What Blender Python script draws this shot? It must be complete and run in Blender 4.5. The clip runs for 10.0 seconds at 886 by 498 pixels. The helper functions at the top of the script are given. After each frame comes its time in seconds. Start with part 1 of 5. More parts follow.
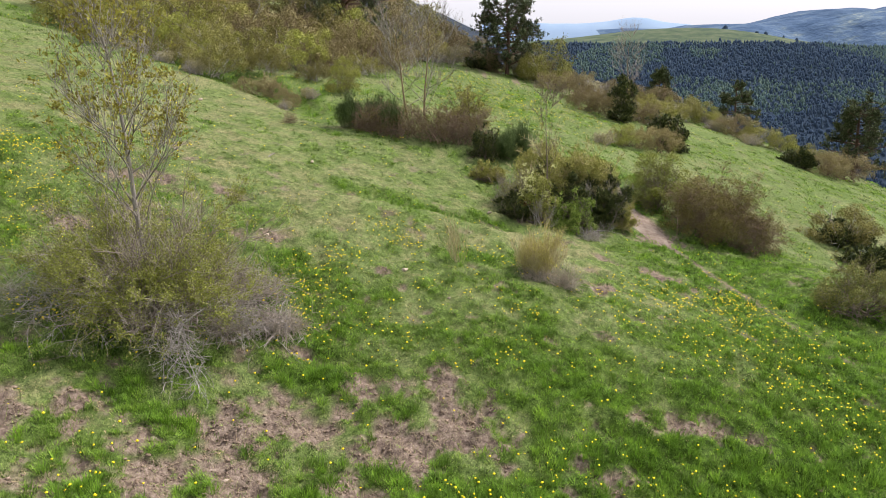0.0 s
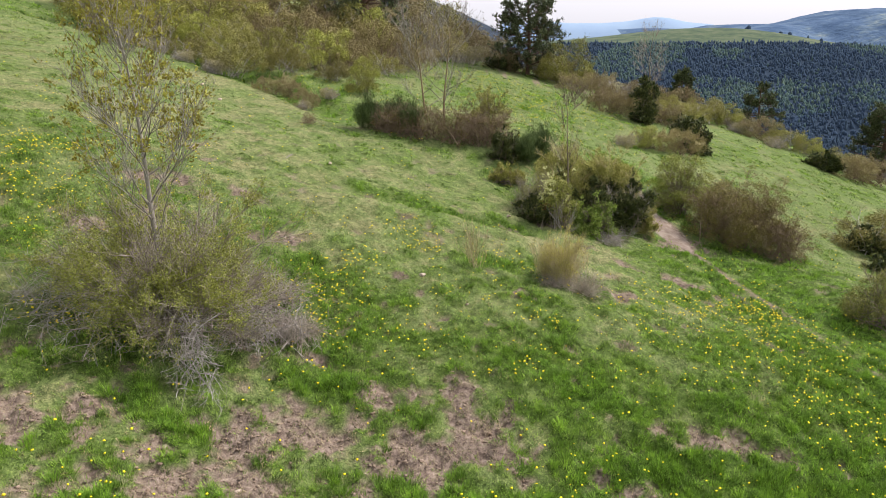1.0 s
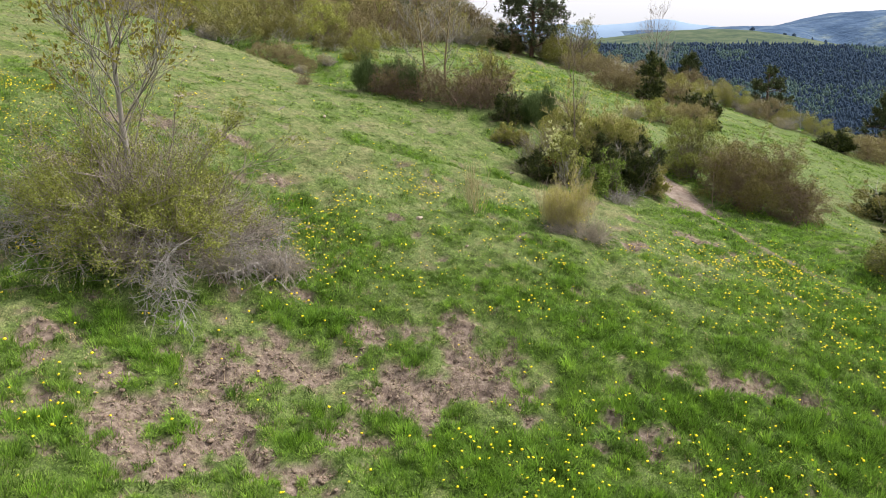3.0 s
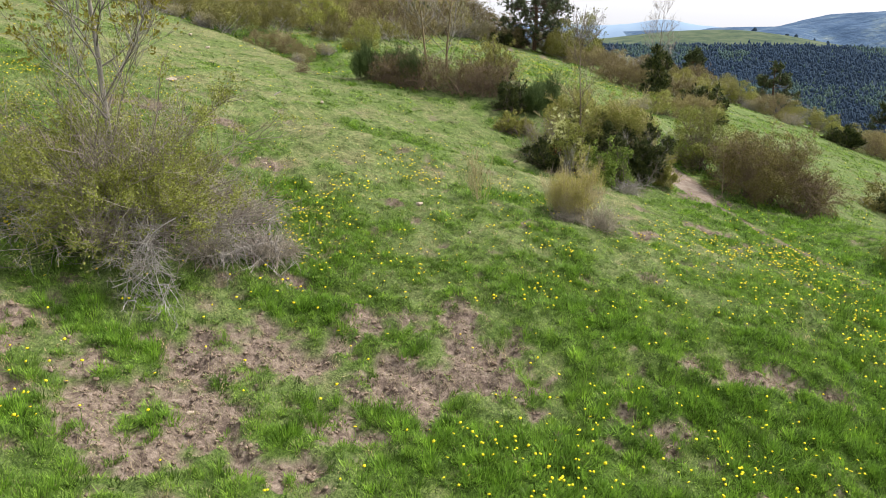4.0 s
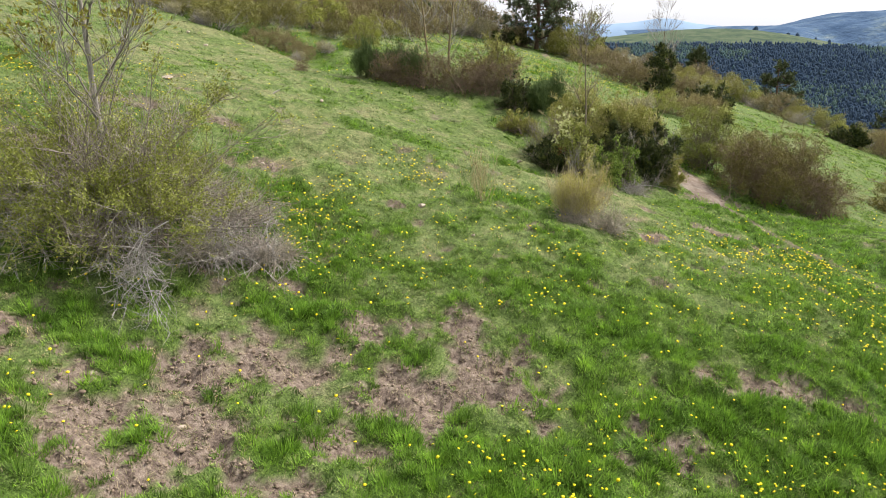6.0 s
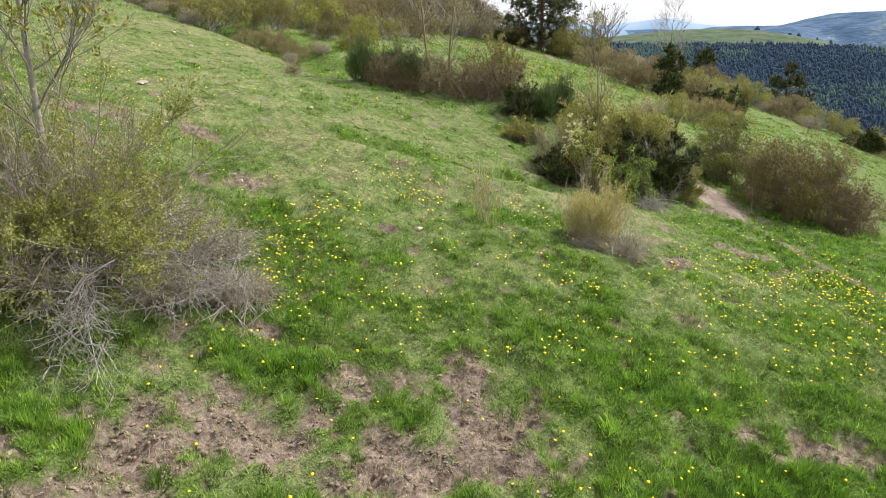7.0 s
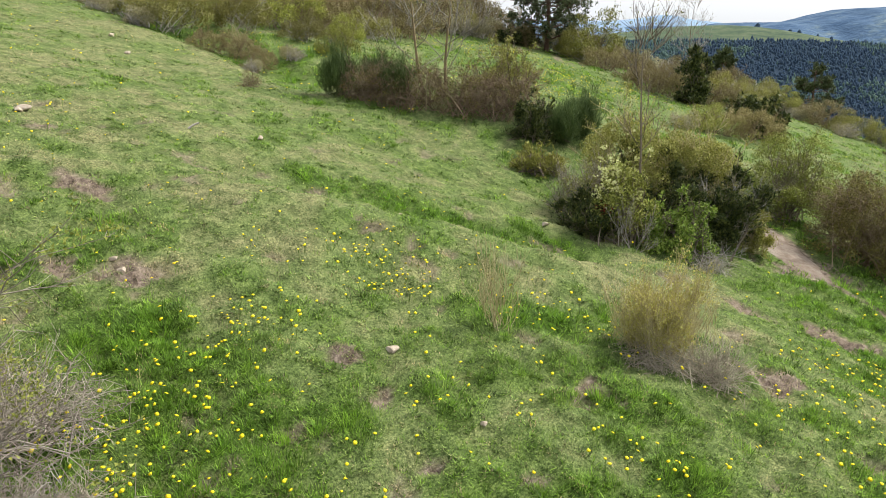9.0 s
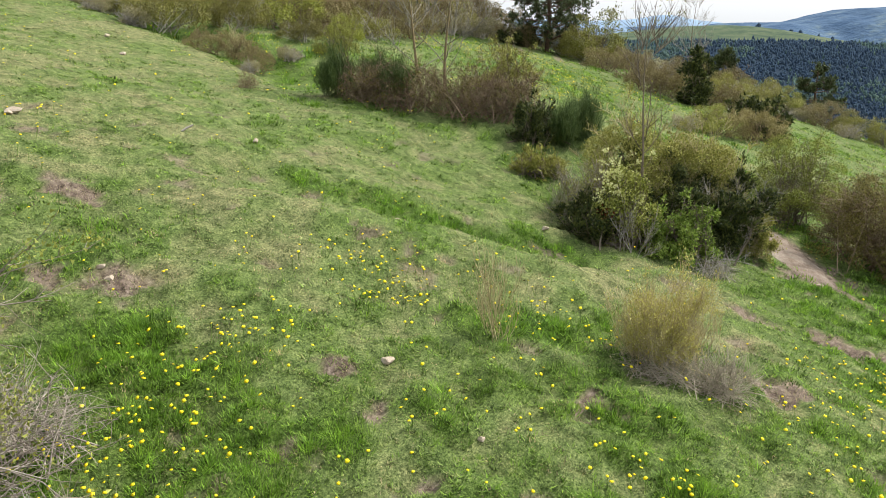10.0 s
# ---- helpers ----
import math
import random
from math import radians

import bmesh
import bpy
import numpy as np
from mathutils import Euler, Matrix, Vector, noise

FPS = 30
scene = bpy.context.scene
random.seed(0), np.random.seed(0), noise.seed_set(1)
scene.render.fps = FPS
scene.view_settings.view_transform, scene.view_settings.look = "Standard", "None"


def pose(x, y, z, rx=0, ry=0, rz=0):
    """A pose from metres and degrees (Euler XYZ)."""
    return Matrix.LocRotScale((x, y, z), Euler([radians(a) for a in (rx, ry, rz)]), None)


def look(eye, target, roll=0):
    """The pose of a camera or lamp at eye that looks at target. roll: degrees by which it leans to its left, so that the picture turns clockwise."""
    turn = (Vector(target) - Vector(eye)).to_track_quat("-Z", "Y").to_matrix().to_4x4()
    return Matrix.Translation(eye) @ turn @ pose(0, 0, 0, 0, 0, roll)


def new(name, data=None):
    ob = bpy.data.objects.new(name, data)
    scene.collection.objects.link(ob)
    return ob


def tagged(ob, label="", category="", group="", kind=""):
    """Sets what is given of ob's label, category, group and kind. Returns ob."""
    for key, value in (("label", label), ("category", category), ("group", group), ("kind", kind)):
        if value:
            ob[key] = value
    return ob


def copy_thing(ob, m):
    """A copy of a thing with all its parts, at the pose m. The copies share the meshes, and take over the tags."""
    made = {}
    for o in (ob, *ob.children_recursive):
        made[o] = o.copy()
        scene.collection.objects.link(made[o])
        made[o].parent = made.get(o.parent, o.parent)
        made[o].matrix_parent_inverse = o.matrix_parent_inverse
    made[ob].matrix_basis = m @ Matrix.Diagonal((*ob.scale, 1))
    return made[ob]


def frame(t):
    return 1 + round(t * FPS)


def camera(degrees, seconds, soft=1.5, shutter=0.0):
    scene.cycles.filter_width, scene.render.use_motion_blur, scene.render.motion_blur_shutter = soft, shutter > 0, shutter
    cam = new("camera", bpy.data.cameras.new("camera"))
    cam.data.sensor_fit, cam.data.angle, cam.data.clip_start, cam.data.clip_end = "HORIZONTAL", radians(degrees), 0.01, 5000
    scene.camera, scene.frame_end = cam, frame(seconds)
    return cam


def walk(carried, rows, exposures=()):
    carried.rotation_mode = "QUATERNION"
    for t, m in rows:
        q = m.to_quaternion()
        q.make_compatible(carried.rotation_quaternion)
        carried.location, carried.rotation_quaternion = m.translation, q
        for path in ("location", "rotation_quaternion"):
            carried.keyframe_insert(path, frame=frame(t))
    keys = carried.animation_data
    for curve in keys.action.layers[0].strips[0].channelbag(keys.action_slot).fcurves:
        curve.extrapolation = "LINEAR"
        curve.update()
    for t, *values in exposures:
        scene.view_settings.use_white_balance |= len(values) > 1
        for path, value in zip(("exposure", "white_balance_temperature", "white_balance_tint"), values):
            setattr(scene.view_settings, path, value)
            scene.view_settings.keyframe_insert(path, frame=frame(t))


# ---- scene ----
# The camera: a small drone that sinks, hovers and glides forward over the slope.
cam = camera(61.1, 10.0, 0.7)
PATH = [
    (0.0, (0.045, -0.035, 3.165), (0.037, 1.889, 2.619), -0.2),
    (0.1, (0.043, -0.03, 3.166), (0.0, 1.893, 2.62), -0.1),
    (0.2, (0.041, -0.025, 3.167), (-0.017, 1.898, 2.621), 0.0),
    (0.5, (0.035, -0.005, 3.17), (-0.020, 1.918, 2.623), 0.0),
    (1.0, (0.037, 0.195, 3.204), (-0.019, 2.118, 2.656), 0.0),
    (1.5, (0.065, 0.343, 3.204), (0.008, 2.265, 2.656), 0.1),
    (2.0, (0.086, 0.402, 3.085), (0.026, 2.326, 2.539), 0.1),
    (2.5, (0.093, 0.438, 2.578), (0.03, 2.362, 2.034), 0.1),
    (3.0, (0.096, 0.754, 2.041), (0.032, 2.677, 1.497), 0.1),
    (3.2, (0.092, 0.93, 1.9), (0.027, 2.854, 1.356), 0.2),
    (4.5, (0.071, 1.262, 1.69), (0.004, 3.186, 1.145), 0.3),
    (5.0, (0.054, 1.255, 1.685), (-0.014, 3.179, 1.14), 0.3),
    (5.2, (0.051, 1.265, 1.682), (-0.017, 3.188, 1.136), 0.3),
    (6.3, (0.029, 1.857, 1.665), (-0.04, 3.779, 1.118), 0.3),
    (6.5, (0.025, 2.094, 1.667), (-0.044, 4.016, 1.120), 0.4),
    (7.0, (0.001, 2.879, 1.702), (-0.069, 4.801, 1.154), 0.4),
    (7.5, (-0.003, 3.818, 1.729), (-0.075, 5.74, 1.179), 0.4),
    (8.0, (-0.023, 4.854, 1.747), (-0.094, 6.774, 1.192), 0.4),
    (8.5, (-0.05, 5.893, 1.778), (-0.119, 7.812, 1.221), 0.4),
    (9.0, (-0.038, 6.624, 1.828), (-0.107, 8.544, 1.273), 0.3),
    (9.5, (-0.03, 6.79, 1.83), (-0.1, 8.71, 1.275), 0.3),
    (10.0, (-0.013, 6.828, 1.84), (-0.084, 8.748, 1.285), 0.3),
]
BALANCE = [(0.0, 0.65, 18), (2.0, 0.66, 18), (3.0, 0.69, 15), (5.0, 0.73, 13), (7.0, 0.76, 12), (8.0, 0.73, 10), (10.0, 0.70, 9)]
walk(cam, [(t, look(eye, target, roll)) for t, eye, target, roll in PATH], [(t, stops, 6500, tint) for t, stops, tint in BALANCE])


# ---- world and light: a bright, thinly overcast spring day ----
SUN_ELEV, SUN_AZ = radians(48), radians(60)
world = bpy.data.worlds.new("sky")
scene.world = world
world.use_nodes = True
wn = world.node_tree
wn.nodes.clear()
w_out = wn.nodes.new("ShaderNodeOutputWorld")
w_bg = wn.nodes.new("ShaderNodeBackground")
w_sky = wn.nodes.new("ShaderNodeTexSky")
w_sky.sky_type = "NISHITA"
w_sky.sun_disc = False
w_sky.sun_elevation, w_sky.sun_rotation = SUN_ELEV, SUN_AZ
w_sky.dust_density, w_sky.air_density, w_sky.ozone_density = 4.0, 1.0, 1.0
w_hsv = wn.nodes.new("ShaderNodeHueSaturation")
w_hsv.inputs["Saturation"].default_value = 0.22
wn.links.new(w_sky.outputs[0], w_hsv.inputs["Color"])
w_veil = wn.nodes.new("ShaderNodeMix")
w_veil.data_type = "RGBA"
w_veil.inputs[0].default_value = 0.55
w_veil.inputs[7].default_value = (8.3, 8.6, 9.0, 1)  # the thin white cloud
wn.links.new(w_hsv.outputs[0], w_veil.inputs[6])
wn.links.new(w_veil.outputs[2], w_bg.inputs[0])
w_bg.inputs[1].default_value = 0.104
wn.links.new(w_bg.outputs[0], w_out.inputs[0])

sun = new("sun", bpy.data.lights.new("sun", "SUN"))
sun.data.energy, sun.data.angle, sun.data.color = 3.45, radians(5), (1.0, 0.95, 0.86)
sun.matrix_world = look((0, 0, 60), (-60 * math.cos(SUN_ELEV) * math.sin(SUN_AZ), -60 * math.cos(SUN_ELEV) * math.cos(SUN_AZ), 60 - 60 * math.sin(SUN_ELEV)))

# ---- number helpers ----
RNG = np.random.default_rng(11)
LATTICE = np.random.default_rng(5).random((256, 256))


def lattice_noise(x, y, size, seed=0):
    """Smooth noise from 0 to 1 with features of that size in metres."""
    x, y = np.asarray(x) / size + seed * 17.3 + 512, np.asarray(y) / size + seed * 5.7 + 512
    i, j = np.floor(x).astype(int), np.floor(y).astype(int)
    u, v = x - i, y - j
    u, v = u * u * (3 - 2 * u), v * v * (3 - 2 * v)
    a, b = LATTICE[i % 256, j % 256], LATTICE[(i + 1) % 256, j % 256]
    c, d = LATTICE[i % 256, (j + 1) % 256], LATTICE[(i + 1) % 256, (j + 1) % 256]
    return (a * (1 - u) + b * u) * (1 - v) + (c * (1 - u) + d * u) * v


def fbm(x, y, size, octaves=3, seed=0):
    total, amp, norm = 0, 1.0, 0
    for k in range(octaves):
        total, norm = total + amp * lattice_noise(x, y, size / 2 ** k, seed + k), norm + amp
        amp *= 0.5
    return total / norm


def smooth(a, b, v):
    t = np.clip((v - a) / (b - a), 0, 1)
    return t * t * (3 - 2 * t)


def softplus(s, k):
    return k * np.logaddexp(0, s / k)


def unit(v):
    return v / np.maximum(np.linalg.norm(v, axis=-1, keepdims=True), 1e-9)


# ---- the lie of the land ----
SWELLS = [  # heights of broad swells, 4 m apart: five from west to east in each row, rows from near to far
    [-0.37, -0.62, -0.52, -0.35, 0.02], [-0.36, -0.22, 0.09, 0.18, 0.39], [0.02, 0.0, 0.02, -0.35, 0.66],
    [-0.09, -0.1, -0.46, -0.08, -0.12], [-0.26, -0.1, 0.69, 0.02, -0.18]]


BROW = [(-14.0, 30.0), (-11.1, 27.9), (-8.7, 26.1), (-6.6, 24.8), (-5.2, 23.8), (-4.0, 22.4), (-3.1, 21.8), (-0.7, 20.9), (4.0, 20.0)]


def behind_brow(x, y):
    """Metres past the upper edge of the bank."""
    return y - np.interp(x, [b[0] for b in BROW], [b[1] for b in BROW])


def land(x, y):
    """Height of the hillside: a slope that falls to the east, swells, a crest and the valley behind it."""
    x, y = np.asarray(x, float), np.asarray(y, float)
    xc = np.clip(x, -60, 60)
    yc = np.clip(y, -40, 75)
    u, v = xc / 10, (yc - 16) / 10
    z = -0.425 - 2.33 * u + 0.855 * v + 0.176 * u * v - 0.062 * v * v
    z = z - 0.233 * np.where(np.abs(u) < 3, u * u, 6 * np.abs(u) - 9)
    for j, row in enumerate(SWELLS):
        for i, amp in enumerate(row):
            z = z + amp * np.exp(-((x + 6 - 4 * i) ** 2 + (y - 7 - 4 * j) ** 2) / 3.2 ** 2)
    # a low bank on the brow with a shallow gully behind it
    span = smooth(-4.2, -2.4, x) * smooth(2.6, 1.4, x)
    z = z + span * (0.13 * np.exp(-((y - 15.1 - 0.05 * x) / 0.65) ** 2) - 0.20 * np.exp(-((y - 16.35 - 0.05 * x) / 0.5) ** 2))
    past = behind_brow(x, y)
    z = z - smooth(-2.4, -5.0, x) * smooth(-22, -14, x) * (0.32 * np.exp(-((past - 1.7) / 1.1) ** 2) - 0.04 * np.exp(-((past + 0.3) / 0.8) ** 2))
    east = 1 / (1 + np.exp(-np.clip((x + 6) / 3, -40, 40)))
    z = z - 0.45 * softplus((y - 60) + 0.6 * (x - 4), 3) * east
    z = z - 0.3 * softplus(x - 30, 4)
    z = z + 0.22 * softplus(-x - 16, 2) * smooth(-40, 30, y)
    floor = -260 + 20 * fbm(x, y, 400, 2, 9)
    z = np.where(z < -120, -120 - 140 * np.tanh((-120 - z) / 140), z)
    return np.maximum(z, floor)


PATH_LINE = [(9.2, 7.0), (8.2, 9.0), (7.3, 11.0), (6.85, 12.8), (6.55, 14.7), (6.1, 16.7), (5.55, 18.2), (5.2, 19.4), (5.05, 20.6), (5.0, 22.5), (4.4, 24.8), (3.3, 26.8), (2.0, 28.3), (0.9, 30.2), (0.1, 32.5), (-1.0, 36.0), (-1.8, 42.0), (-2.0, 50.0)]


def path_spline():
    pts = np.array(PATH_LINE)
    out = []
    for k in range(len(pts) - 1):
        p0, p1, p2, p3 = pts[max(k - 1, 0)], pts[k], pts[k + 1], pts[min(k + 2, len(pts) - 1)]
        for t in np.linspace(0, 1, 24, endpoint=False):
            out.append(0.5 * (2 * p1 + (p2 - p0) * t + (2 * p0 - 5 * p1 + 4 * p2 - p3) * t * t + (3 * p1 - p0 - 3 * p2 + p3) * t ** 3))
    return np.array(out)


TRACK = path_spline()


def track_half(y):
    """Half the trodden width of the path: wide by the bushes, a faint rut further down and up."""
    return 0.09 + 0.40 * np.exp(-((y - 19.2) / 1.0) ** 2) + 0.03 * np.sin(y * 1.7)


def track_distance(x, y):
    x, y = np.asarray(x, float).ravel(), np.asarray(y, float).ravel()
    best, at = np.full(x.shape, 1e9), np.zeros(x.shape)
    for px, py in TRACK[::2]:
        d = (x - px) ** 2 + (y - py) ** 2
        near = d < best
        best, at = np.where(near, d, best), np.where(near, py, at)
    return np.sqrt(best), at


def blobs(x, y, spots):
    total = np.zeros(np.shape(x))
    for a, b, rx, ry, k in spots:
        total = np.maximum(total, k * np.exp(-(((x - a) / rx) ** 2 + ((y - b) / ry) ** 2)))
    return total


BARE_FOOT = [(-3.07, 6.73, 0.26, 0.46, 1.0), (-2.51, 6.49, 0.56, 0.41, 1.05), (-3.13, 7.16, 0.46, 0.28, 1.0), (-2.47, 8.01, 0.36, 0.36, 1.0), (-2.17, 8.34, 0.63, 0.34, 1.0), (-2.2, 7.0, 0.37, 0.5, 1.05),
             (-1.77, 6.56, 0.24, 0.34, 1.0), (-1.65, 8.32, 0.27, 0.24, 1.0), (-4.33, 7.86, 0.3, 0.4, 1.0), (-3.8, 6.97, 0.15, 0.13, 1.0), (-3.8, 7.82, 0.24, 0.16, 1.0), (-1.24, 6.63, 0.16, 0.3, 0.9),
             (-1.48, 6.48, 0.16, 0.14, 0.9), (-5.0, 7.5, 0.5, 0.4, 1.0), (-3.5, 7.5, 0.3, 0.2, 0.85), (-3.9, 6.3, 0.35, 0.25, 0.8)]
BARE_BANK = [(-0.74, 8.6, 0.43, 0.31, 1.0), (-0.76, 8.16, 0.6, 0.32, 1.05), (-1.1, 7.45, 0.24, 0.36, 1.0), (-0.79, 7.46, 0.22, 0.16, 1.0), (-0.11, 9.63, 0.38, 0.28, 1.05), (0.03, 9.07, 0.31, 0.25, 1.0),
             (0.41, 8.84, 0.46, 0.32, 1.05), (0.68, 9.25, 0.2, 0.17, 1.0), (-1.09, 9.43, 0.28, 0.12, 0.85), (2.03, 8.26, 0.39, 0.26, 1.1), (1.62, 7.94, 0.19, 0.1, 1.0), (4.14, 9.43, 0.76, 0.16, 1.0),
             (3.01, 9.22, 0.38, 0.1, 0.85), (1.59, 10.89, 0.16, 0.09, 0.7), (0.23, 10.54, 0.12, 0.09, 0.7), (-2.75, 9.61, 0.28, 0.18, 0.65), (-1.95, 9.66, 0.28, 0.16, 0.65)]
BARE_SLOPE = [(-0.69, 11.85, 0.13, 0.26, 0.95), (0.99, 12.33, 0.18, 0.22, 1.0), (0.56, 11.18, 0.18, 0.21, 0.75), (2.98, 13.5, 0.42, 0.2, 1.2), (-4.29, 14.39, 0.33, 0.25, 0.85), (4.74, 15.75, 0.34, 0.3, 1.25),
              (5.34, 15.18, 0.2, 0.2, 1.1), (3.5, 15.9, 0.3, 0.2, 0.85), (-0.27, 11.21, 0.11, 0.13, 0.7), (-1.08, 12.23, 0.12, 0.1, 0.75), (5.5, 18.4, 0.7, 0.45, 0.8), (-5.3, 15.9, 0.35, 0.22, 0.75),
              (-5.9, 14.4, 0.6, 0.28, 0.8), (-3.2, 12.9, 0.45, 0.2, 0.75), (3.9, 44.5, 2.5, 1.2, 0.85), (8.6, 44.0, 1.6, 1.0, 0.8), (-5.4, 13.0, 0.5, 0.3, 0.85), (-6.2, 12.2, 0.5, 0.3, 0.85)]
WORN_SPOTS = [(-2.7, 6.8, 1.2, 0.9, 1.0), (-2.0, 8.2, 1.1, 0.6, 1.0), (-0.3, 8.6, 1.1, 0.8, 1.0), (-4.3, 7.4, 0.9, 0.6, 1.0), (3.6, 9.4, 1.5, 0.3, 0.8)]
BARE_SPOTS = BARE_FOOT + BARE_BANK + BARE_SLOPE
LUSH_FOOT = [(-4.23, 9.2, 0.9, 0.75, 1.0), (-4.07, 8.14, 0.35, 0.3, 1.0), (-3.17, 7.85, 0.34, 0.28, 1.0), (-1.45, 9.21, 0.48, 0.38, 1.0), (-1.02, 8.88, 0.45, 0.22, 1.0), (-2.06, 10.6, 0.5, 1.5, 0.75), (0.49, 7.82, 1.6, 0.5, 1.05),
             (2.9, 8.44, 2.2, 0.86, 1.0), (0.99, 7.2, 1.7, 0.5, 1.1), (-0.29, 7.14, 0.78, 0.42, 1.1), (-2.5, 7.06, 0.2, 0.2, 1.1), (-1.52, 7.03, 0.25, 0.2, 1.1), (-3.6, 6.4, 0.3, 0.42, 1.0), (-2.14, 9.14, 0.4, 0.28, 1.0), (5.2, 9.0, 2.6, 1.2, 0.9), (-5.6, 6.9, 1.2, 0.7, 0.9)]
LUSH_SLOPE = [(2.08, 9.83, 1.04, 0.37, 0.5), (1.35, 10.68, 1.4, 0.68, 0.4), (-3.51, 13.91, 0.36, 0.18, 1.1), (-2.31, 16.7, 0.5, 0.2, 1.0), (-1.35, 16.6, 0.5, 0.28, 1.1), (-0.4, 16.6, 0.65, 0.25, 1.15), (0.3, 16.45, 0.6, 0.35, 1.1), (1.2, 16.5, 0.5, 0.6, 1.2),
              (0.7, 13.45, 0.85, 0.36, 1.2), (-2.62, 12.25, 0.5, 0.6, 0.95), (-1.5, 10.4, 0.7, 0.45, 0.45), (4.2, 12.4, 2.0, 1.7, 0.42), (-4.7, 13.9, 1.2, 0.8, 0.5), (-3.6, 13.0, 1.0, 0.7, 0.5), (-4.4, 14.2, 0.5, 0.22, 0.7), (-4.9, 12.9, 0.6, 0.4, 0.7)]
LUSH_FAR = [(5.8, 16.2, 1.5, 2.6, 1.3), (7.4, 12.0, 2.0, 3.4, 1.25), (9.0, 17.0, 2.0, 1.6, 0.7), (-4.2, 27.8, 2.0, 1.2, 0.9), (2.0, 34.0, 3.0, 3.0, 0.6), (-2.6, 21.9, 1.6, 0.4, 0.6), (5.6, 21.5, 1.1, 2.0, 1), (-6.2, 20.0, 0.6, 0.3, 0.6)]
LUSH_SPOTS = LUSH_FOOT + LUSH_SLOPE + LUSH_FAR


def soil(x, y):
    """How bare the ground is, from 0 (turf) to 1 (earth)."""
    spot = np.maximum(blobs(x, y, BARE_SPOTS), 0.62 * blobs(x, y, WORN_SPOTS))
    b = spot * 1.1 + 1.9 * (fbm(x, y, 0.34, 4, 3) - 0.5) + 1.1 * (fbm(x, y, 0.11, 2, 13) - 0.5)
    d, at = track_distance(x, y)
    d, at = d.reshape(np.shape(x)), at.reshape(np.shape(x))
    rut = np.exp(-(d / (track_half(at) * 1.3)) ** 2) * smooth(34, 24, at) * smooth(11.5, 14.0, at) * (0.5 + 0.8 * fbm(x, y, 0.7, 2, 7))
    scrape = 0.7 * smooth(0.735, 0.78, fbm(x, y, 0.42, 3, 63)) * smooth(24, 17, np.asarray(y)) * smooth(-9, -7, np.asarray(x))
    return np.maximum(np.maximum(smooth(0.40, 0.56, b) * (spot > 0.08), smooth(0.3, 0.7, rut)), scrape)


def lushness(x, y):
    """0: short, pale, dry turf; 1: deep green, long grass."""
    x, y = np.asarray(x, float), np.asarray(y, float)
    n1, n2 = fbm(x, y, 2.4, 2, 21), fbm(x, y, 0.42, 3, 31)
    d, at = track_distance(x, y)
    verge = np.exp(-((d - 0.35) / 0.8) ** 2).reshape(np.shape(x)) * smooth(27, 20, y)
    base = 0.25 + 0.03 * smooth(12, 15, y) + 0.22 * smooth(13.2, 10.0, y + 0.3 * x) + 0.09 * smooth(-0.2, 1.6, x) * smooth(15.5, 12.5, y) + 0.12 * smooth(24, 29, y) * smooth(-5, 1, x) + 0.10 * smooth(-4, -6, x) * smooth(17, 14, y)
    hollow = smooth(0.4, 1.2, behind_brow(x, y)) * smooth(5.0, 2.5, behind_brow(x, y)) * smooth(-2.5, -4.5, x)
    lane = smooth(-0.25, 0.35, x - np.interp(y, [8.0, 9.8, 12.3, 15.1, 17.7, 20.0], [5.9, 5.7, 5.45, 5.45, 5.0, 4.8])) * smooth(20.5, 18.0, y) * smooth(10.5, 7.5, x)
    s = np.maximum(np.maximum(blobs(x, y, LUSH_SPOTS), 1.15 * verge), np.maximum(0.8 * hollow, 1.3 * lane))
    return np.clip(base + 0.52 * s + 0.5 * (n1 - 0.5) + 1.35 * (n2 - 0.5) * (0.65 + 0.5 * s), 0.05, 1)


def hump(x, y):
    return fbm(x, y, 0.30, 3, 41)


def relief(x, y):
    """Tussocks, hoof marks and clods on the slope."""
    near = np.exp(-(np.maximum(np.asarray(y) - 12, 0) / 14) ** 2)
    s = soil(x, y)
    lump = hump(x, y) - 0.5
    clod = fbm(x, y, 0.15, 2, 47) - 0.45
    d, at = track_distance(x, y)
    d, at = d.reshape(np.shape(x)), at.reshape(np.shape(x))
    near = near * (1 - np.exp(-(d / (1.5 * track_half(at))) ** 4))
    return near * (0.20 * lump + s * (0.19 * clod - 0.05)) + 0.12 * (fbm(x, y, 1.6, 2, 51) - 0.5)


def ground_z(x, y):
    return land(x, y) + relief(x, y)


# ---- mesh helpers ----
def mesh_of(name, verts, tris, mat, attrs=None, smooth_faces=False, face_size=3):
    me = bpy.data.meshes.new(name)
    verts, tris = np.ascontiguousarray(verts, np.float32).reshape(-1, 3), np.ascontiguousarray(tris, np.int32).reshape(-1, face_size)
    me.vertices.add(len(verts))
    me.vertices.foreach_set("co", verts.ravel())
    me.loops.add(tris.size)
    me.loops.foreach_set("vertex_index", tris.ravel())
    me.polygons.add(len(tris))
    me.polygons.foreach_set("loop_start", np.arange(0, tris.size, face_size, dtype=np.int32))
    if smooth_faces:
        me.polygons.foreach_set("use_smooth", np.ones(len(tris), bool))
    me.update(calc_edges=True)
    for key, values in (attrs or {}).items():
        a = me.attributes.new(key, "FLOAT", "POINT")
        a.data.foreach_set("value", np.ascontiguousarray(values, np.float32).ravel())
    me.materials.append(mat)
    return me


